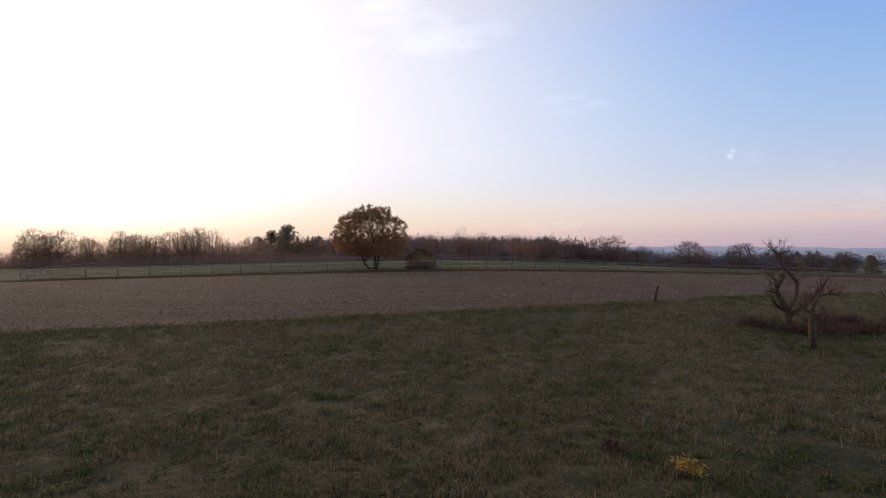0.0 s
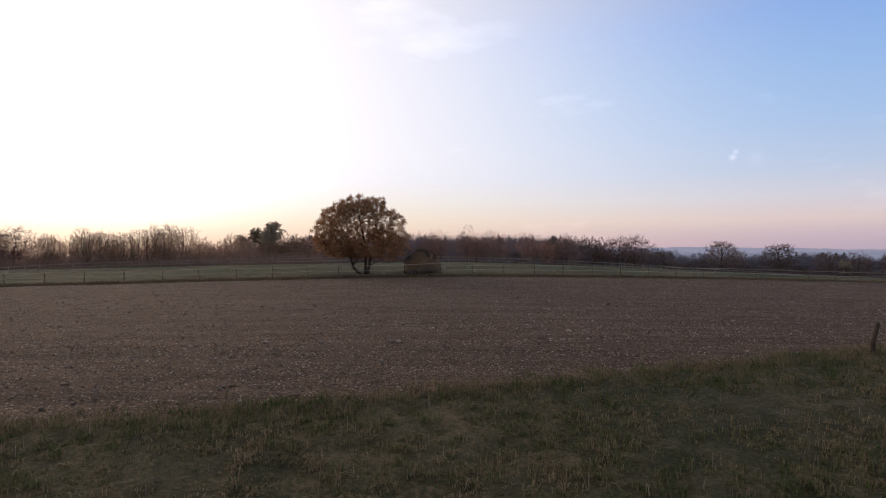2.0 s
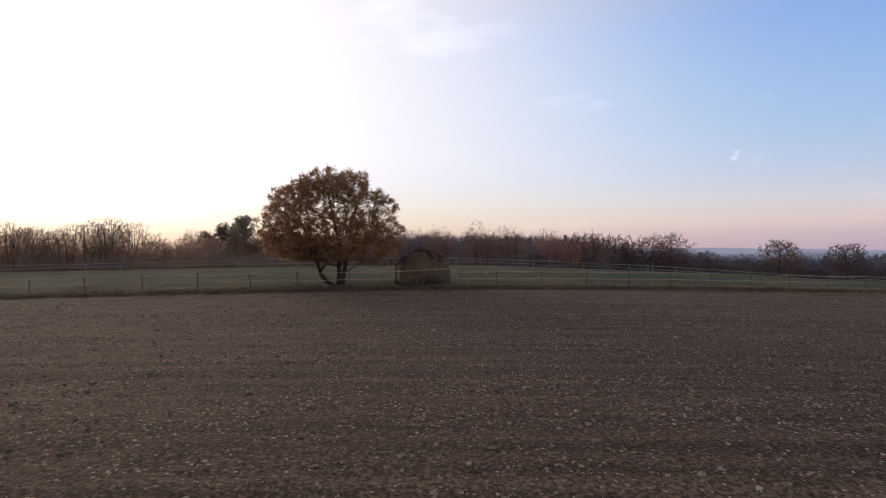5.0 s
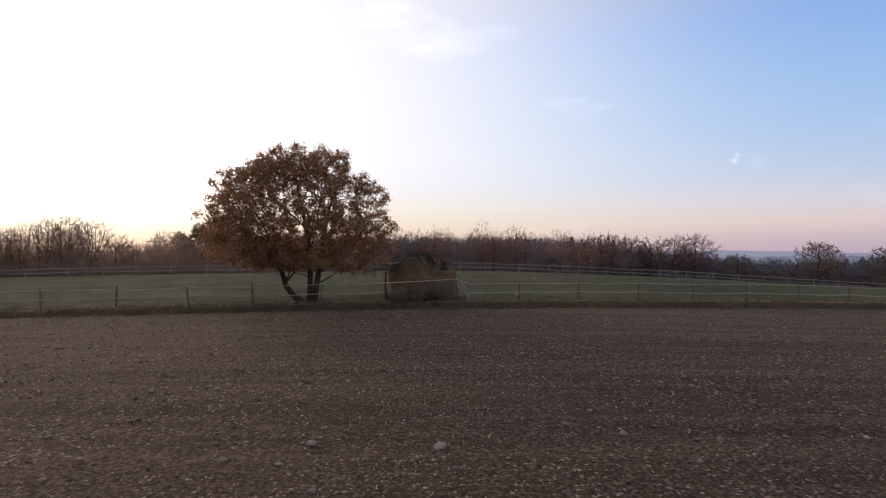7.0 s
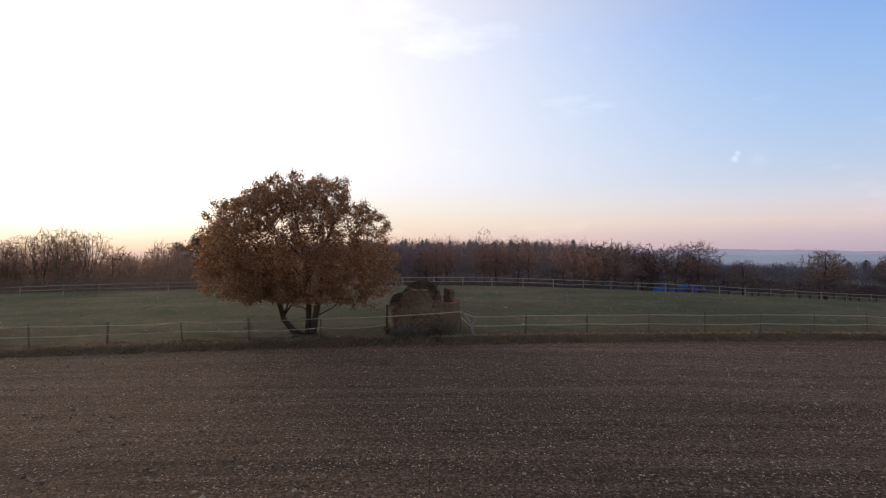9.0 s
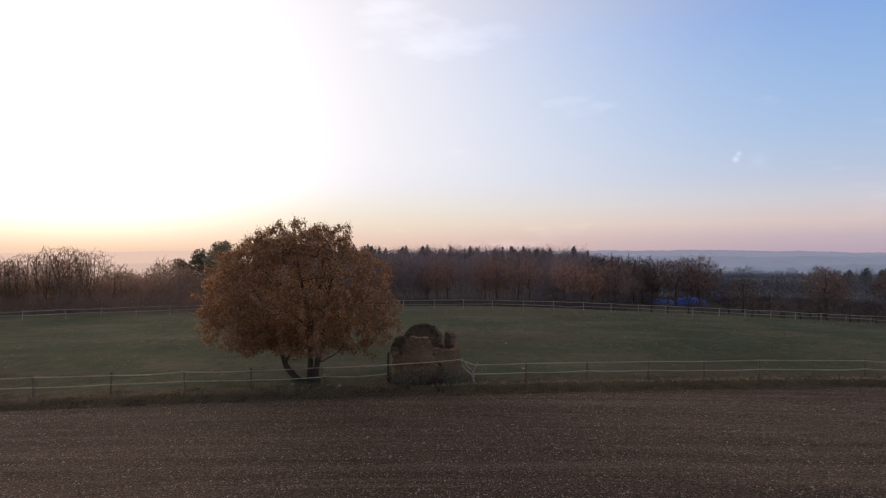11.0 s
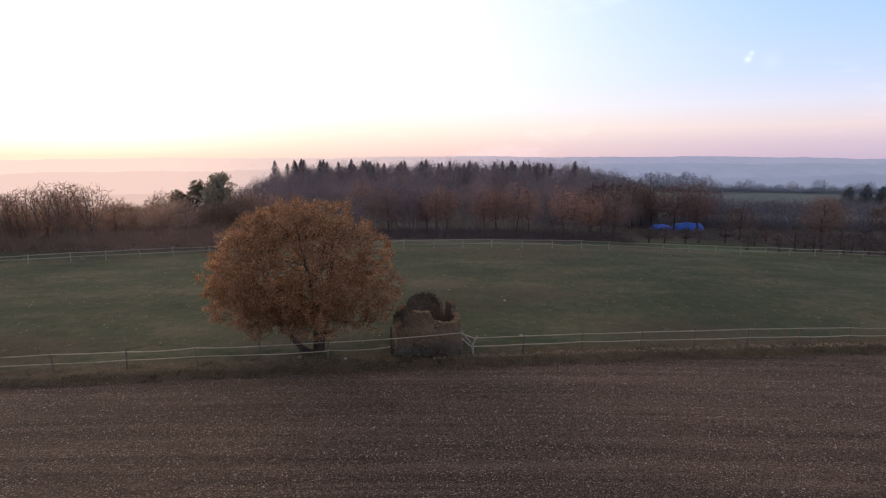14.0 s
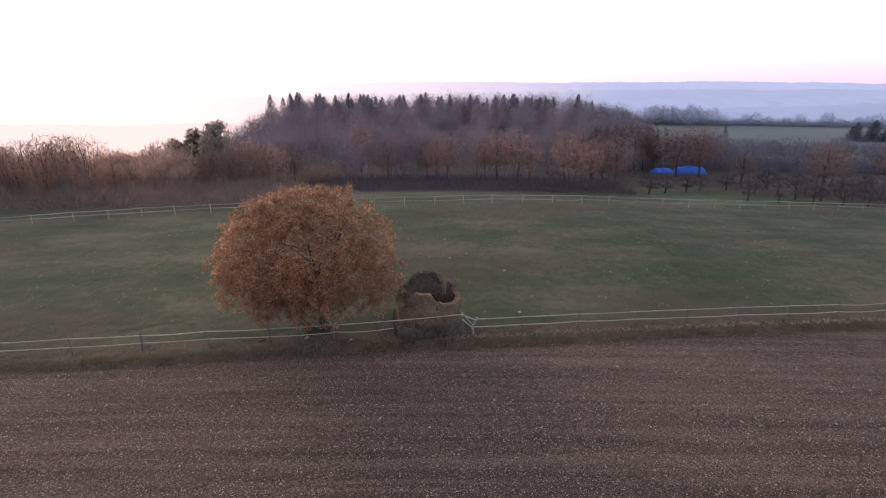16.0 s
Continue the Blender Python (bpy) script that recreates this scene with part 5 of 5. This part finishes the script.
stones("field_pebbles", 26000, 0.022, 0.075, 2.4, FIELD_STONE, "pale flint stones strewn over the ploughed soil", 41, 0.12, "stones")
stones("field_grit", 56000, 0.013, 0.035, 1.6, FIELD_STONE, "small pale flints thickly strewn over the soil", 43, 0.25, "stones", True)
stones("soil_clods", 26000, 0.015, 0.05, 1.6, CLOD, "crumbled brown clods of ploughed soil", 42, 0.1, "soil", True)


def build_big_stones():
    """The larger stones, each a thing of its own."""
    g = random.Random(51)
    for i, (x, y, big) in enumerate((
        (-3.55, 37.55, 0.13), (-5.73, 36.8, 0.10), (4.14, 35.95, 0.16), (-1.05, 36.5, 0.12), (-7.46, 35.92, 0.12), (0.33, 36.4, 0.09), (3.27, 36.6, 0.09), (-4.6, 36.4, 0.09),
        (-2.5, 34.2, 0.16), (-2.23, 34.15, 0.15), (-6.9, 34.15, 0.14), (-4.95, 34.2, 0.13), (-4.66, 34.2, 0.1), (4.5, 34.6, 0.10), (-1.94, 57.75, 0.16), (-8.75, 61.4, 0.11), (-7.1, 65.0, 0.10), (-0.2, 62.8, 0.09),
        (-7.3, 61.6, 0.11), (4.13, 61.95, 0.10), (0.4, 58.95, 0.09), (-4.3, 62.3, 0.09), (-4.1, 57.9, 0.12), (1.3, 58.4, 0.13), (6.6, 56.3, 0.14), (9.0, 60.5, 0.1), (-12.5, 59, 0.11), (-8.6, 82.3, 0.16), (-5.3, 57.2, 0.1), (-9.7, 56.9, 0.11),
    )):
        s = big * 0.72
        bm = bmesh.new()
        bmesh.ops.create_icosphere(bm, subdivisions=2, radius=1.0)
        o = Vector((i * 3.1, 0, 0))
        for v in bm.verts:
            v.co *= 1 + 0.42 * noise.noise(v.co * 1.1 + o) + 0.22 * noise.noise(v.co * 2.6 + o)
            v.co = Vector((v.co.x * s, v.co.y * s * g.uniform(0.82, 0.86), v.co.z * s * 0.6))
        me = bpy.data.meshes.new("field_stone")
        bm.to_mesh(me)
        bm.free()
        me.materials.append(BIG_STONE)
        ob = new("field_stone", me)
        ob.matrix_basis = Matrix.Translation((x, y, gz(x, y) + s * 0.22)) @ Matrix.Rotation(g.uniform(0, 6.28), 4, "Z")
        tagged(ob, "large pale rounded stone lying on the ploughed soil", "stone", "field stones")


build_big_stones()


def build_pasture_stones():
    g = random.Random(88)
    for i, (x, y, s) in enumerate(((-4.8, 99.0, 0.2), (-0.3, 99.0, 0.17), (-1.9, 97.8, 0.13), (2.9, 94.6, 0.15), (3.2, 86.4, 0.15), (12.3, 94.6, 0.12), (-22.0, 85.2, 0.14), (-11.6, 82.6, 0.17))):
        bm = bmesh.new()
        bmesh.ops.create_icosphere(bm, subdivisions=2, radius=1.0)
        for v in bm.verts:
            v.co *= 1 + 0.4 * noise.noise(v.co * 1.2 + Vector((0, i * 2.7, 0)))
            v.co = Vector((v.co.x * s, v.co.y * s * 0.8, v.co.z * s * 0.5))
        me = bpy.data.meshes.new("pasture_stone")
        bm.to_mesh(me)
        bm.free()
        me.materials.append(BIG_STONE)
        ob = new("pasture_stone", me)
        ob.matrix_basis = Matrix.Translation((x, y, gz(x, y) + s * 0.2)) @ Matrix.Rotation(g.uniform(0, 6.28), 4, "Z")
        tagged(ob, "pale stone lying in the short pasture grass", "stone", "pasture stones")


build_pasture_stones()


# ---- by the meadow's edge: old fruit trees, a leaning post, brambles ----
def old_fruit_tree(x, y, seed, tall, reach, lean, label, stems=1, limbs=7):
    w, c, e = bare_tree(seed, tall, reach, stems=stems, bole=0.28, limbs=limbs, twigs=5, fine=3, rise=0.06, thick=0.034, twig=0.011, lean=lean, open_angle=0.72)
    t = tree_thing("old_fruit_tree", w, c, BARK, BRAMBLE, label, group="old fruit trees")
    t.matrix_basis = at(x, y, 0.0, 1.0, 0.05)


old_fruit_tree(20.0, 22.2, 921, 3.3, 2.4, 0.1, "leafless fruit tree with long drooping branches")


def gnarled_tree(x, y, limbs, label, seed):
    """An old fruit tree from its chief limbs, each with a thickness at its ends, and twigs all over them."""
    g = random.Random(seed)
    t = thing("old_fruit_tree", at(x, y), label, "tree", "old fruit trees")
    s, tw = Soup(), Soup()
    for r0, r1, pts in limbs:
        q = [Vector((px, g.uniform(-0.12, 0.12) + 0.12 * px, pz)) for px, pz in pts]
        s.tube(q, [1.25 * (r0 + (r1 - r0) * i / (len(q) - 1)) for i in range(len(q))], 7)
        for _ in range(int(5 * len(q)) + (14 if r1 < 0.025 else 0)):
            p, al = on_limb(q, g.uniform(0.25, 0.99))
            if p.z < 0.9:
                continue
            u, ur, _ = limb(g, p, al * 0.5 + rnd_dir(g) + Vector((0, 0, 0.3)), g.uniform(0.25, 0.8), 0.011, 0.005, 3, 0.3, 0.05)
            tw.tube(u, ur, 3, cap=False)
            for _ in range(3):
                p2, al2 = on_limb(u, g.uniform(0.3, 0.99))
                tw.tube([p2, p2 + (al2 + rnd_dir(g)).normalized() * g.uniform(0.12, 0.35)], [0.006, 0.003], 3, cap=False)
    part("trunk", s.mesh("trunk", BARK, True), t)
    part("twig", tw.mesh("twig", BRAMBLE), t, "thin red-brown twigs")


gnarled_tree(17.0, 25.9, [
    (0.17, 0.12, [(0.0, -0.1), (-0.08, 0.4), (-0.2, 0.85)]),
    (0.11, 0.03, [(-0.2, 0.8), (-0.45, 1.3), (-0.65, 1.75), (-0.83, 2.3), (-1.2, 2.7)]),
    (0.09, 0.05, [(-0.2, 0.8), (-0.7, 1.05), (-1.06, 1.35)]),
    (0.06, 0.03, [(-0.6, 1.6), (-0.95, 1.72), (-1.25, 1.75)]),
    (0.05, 0.02, [(-0.7, 1.9), (-0.55, 2.15), (-0.35, 2.45)]),
    (0.10, 0.02, [(-0.2, 0.8), (0.22, 1.4), (0.32, 2.1), (-0.05, 2.6), (-0.46, 3.05), (-0.5, 3.4), (-0.25, 3.75)]),
    (0.03, 0.01, [(-0.5, 3.35), (-0.8, 3.6), (-1.1, 3.8)]),
    (0.10, 0.03, [(-0.1, 0.6), (0.5, 0.85), (0.95, 1.15), (1.5, 1.6), (2.1, 2.4)]),
], "gnarled leafless fruit tree with broken limbs beside brambles", 5)
gnarled_tree(14.75, 21.0, [
    (0.11, 0.08, [(0.0, -0.1), (-0.05, 0.7), (-0.12, 1.5)]),
    (0.06, 0.02, [(-0.12, 1.45), (0.15, 1.9), (0.5, 2.55)]),
    (0.05, 0.02, [(-0.1, 1.2), (0.25, 1.35), (0.6, 1.4)]),
    (0.05, 0.02, [(-0.12, 1.45), (-0.45, 1.6), (-0.75, 1.85)]),
    (0.03, 0.01, [(0.3, 2.1), (0.7, 2.2), (1.1, 2.25)]),
], "small leafless fruit tree with a bare trunk", 6)


def build_leaning_post():
    x, y = 13.15, 32.8
    t = thing("leaning_post", at(x, y), "dark leaning wooden stake at the field's edge", "post")
    s = Soup()
    s.tube([(0, 0, -0.25), (0.03, 0, 0.45), (0.16, -0.03, 1.02), (0.17, -0.03, 1.06)], [0.08, 0.075, 0.062, 0.04], 8)
    part("stake", s.mesh("stake", BARK), t)


build_leaning_post()


def clump(name, x, y, radius, tall, n, material, label, category, seed, width=0.006, m=None):
    """A weed or shrub: many thin stems out of one root, with some small leaves."""
    g = random.Random(seed)
    t = thing(name, at(x, y), label, category)
    s, lv = Soup(), Soup()
    for _ in range(n):
        a, k = g.uniform(0, 6.28), g.random() ** 0.6
        p = Vector((math.cos(a), math.sin(a), 0)) * radius * k * 0.6
        d = Vector((math.cos(a) * k * 0.9, math.sin(a) * k * 0.9, 1.1)) + rnd_dir(g) * 0.3
        q, qr, e = limb(g, p - Vector((0, 0, 0.05)), d, tall * g.uniform(0.6, 1.15), width, width * 0.4, 4, 0.2, -0.03)
        s.tube(q, qr, 3, cap=False)
        for _ in range(5):
            pp, al = on_limb(q, g.uniform(0.3, 0.99))
            v = (al + rnd_dir(g)).normalized()
            lv.leaf(pp, v, v.orthogonal().normalized(), g.uniform(0.05, 0.12), 0.018)
    part("stem", s.mesh("stem", material), t)
    part("foliage", lv.mesh("foliage", m or material), t)


clump("yellow_weed", 4.52, 9.75, 0.08, 0.36, 50, STRAW, "small yellow-leaved weed in the meadow", "weed", 61, m=YELLOW)
clump("brown_weed", 3.5, 10.9, 0.3, 0.24, 50, BRAMBLE, "withered brown weed in the meadow", "weed", 62)
clump("field_weed", 8.6, 45.5, 0.1, 0.12, 10, BRAMBLE, "dry reddish weed on the ploughed soil", "weed", 63)
for i in range(12):
    g = random.Random(700 + i)
    clump("weed_clump", RUIN_X - 1.9 + i * 0.33, RUIN_Y - 2.15 - 0.2 * (i % 3) + 0.05 * abs(i - 6), 0.55, (0.5 if i < 8 else 0.85) + 0.35 * g.random(), 85, GREY_STEM if i % 4 else BRAMBLE, "grey withered nettles and brambles against the ruin", "weeds", 70 + i)
for i, (x, y) in enumerate(((16.4, 24.3), (18.0, 24.2), (19.6, 24.6), (21.2, 25.2), (18.8, 26.4), (20.6, 27), (22.6, 26), (15.2, 25.6))):
    clump("bramble_bush", x, y, 1.0, 0.6, 240, BRAMBLE, "low red-brown bramble bush in the meadow", "bush", 90 + i)


# ---- in the orchard: blue sheets over stacks, a red one ----
def sheet_stack(x, y, long, deep, high, turn, material, label, seed):
    g = random.Random(seed)
    t = thing("covered_stack", at(x, y, turn), label, "tarpaulin")
    bm = bmesh.new()
    nx, ny = 26, 10
    grid = []
    for j in range(ny + 1):
        row = []
        for i in range(nx + 1):
            u, v = i / nx * 2 - 1, j / ny * 2 - 1
            end = (1 - abs(u) ** 6)
            h = high * (1 - abs(v) ** 2.4) * max(end, 0.0) * (0.93 + 0.07 * math.sin(u * 7 + seed)) + 0.06 * noise.noise(Vector((u * 6, v * 3, seed)))
            row.append(bm.verts.new((u * long / 2 * (1 + 0.02 * g.uniform(-1, 1)), v * deep / 2, max(h, 0.0) + 0.02 - (0.15 if abs(u) == 1 or abs(v) == 1 else 0))))
        grid.append(row)
    for j in range(ny):
        for i in range(nx):
            bm.faces.new((grid[j][i], grid[j][i + 1], grid[j + 1][i + 1], grid[j + 1][i]))
    me = bpy.data.meshes.new("sheet")
    bm.to_mesh(me)
    bm.free()
    me.materials.append(material)
    ob = part("sheet", me, t)
    solid = ob.modifiers.new("thickness", "SOLIDIFY")
    solid.thickness = 0.03
    for k in range(4):
        s = Soup()
        s.tube([(-long * 0.42 + k * long * 0.28, -deep * 0.53, -0.1), (-long * 0.42 + k * long * 0.28, -deep * 0.53, high * 0.5)], [0.05, 0.05], 6)
        part("peg", s.mesh("peg", POST_WOOD), t)


sheet_stack(49.2, 176.3, 4.9, 3.2, 1.2, 0.05, TARP, "blue tarpaulin over a low stack in the orchard", 1)
sheet_stack(55.9, 176.8, 7.4, 3.6, 1.75, -0.04, TARP, "long blue tarpaulin over a stack in the orchard", 2)
sheet_stack(66.5, 163.5, 1.5, 1.2, 0.8, 0.1, RED, "small red sheet over a heap in the orchard", 3)
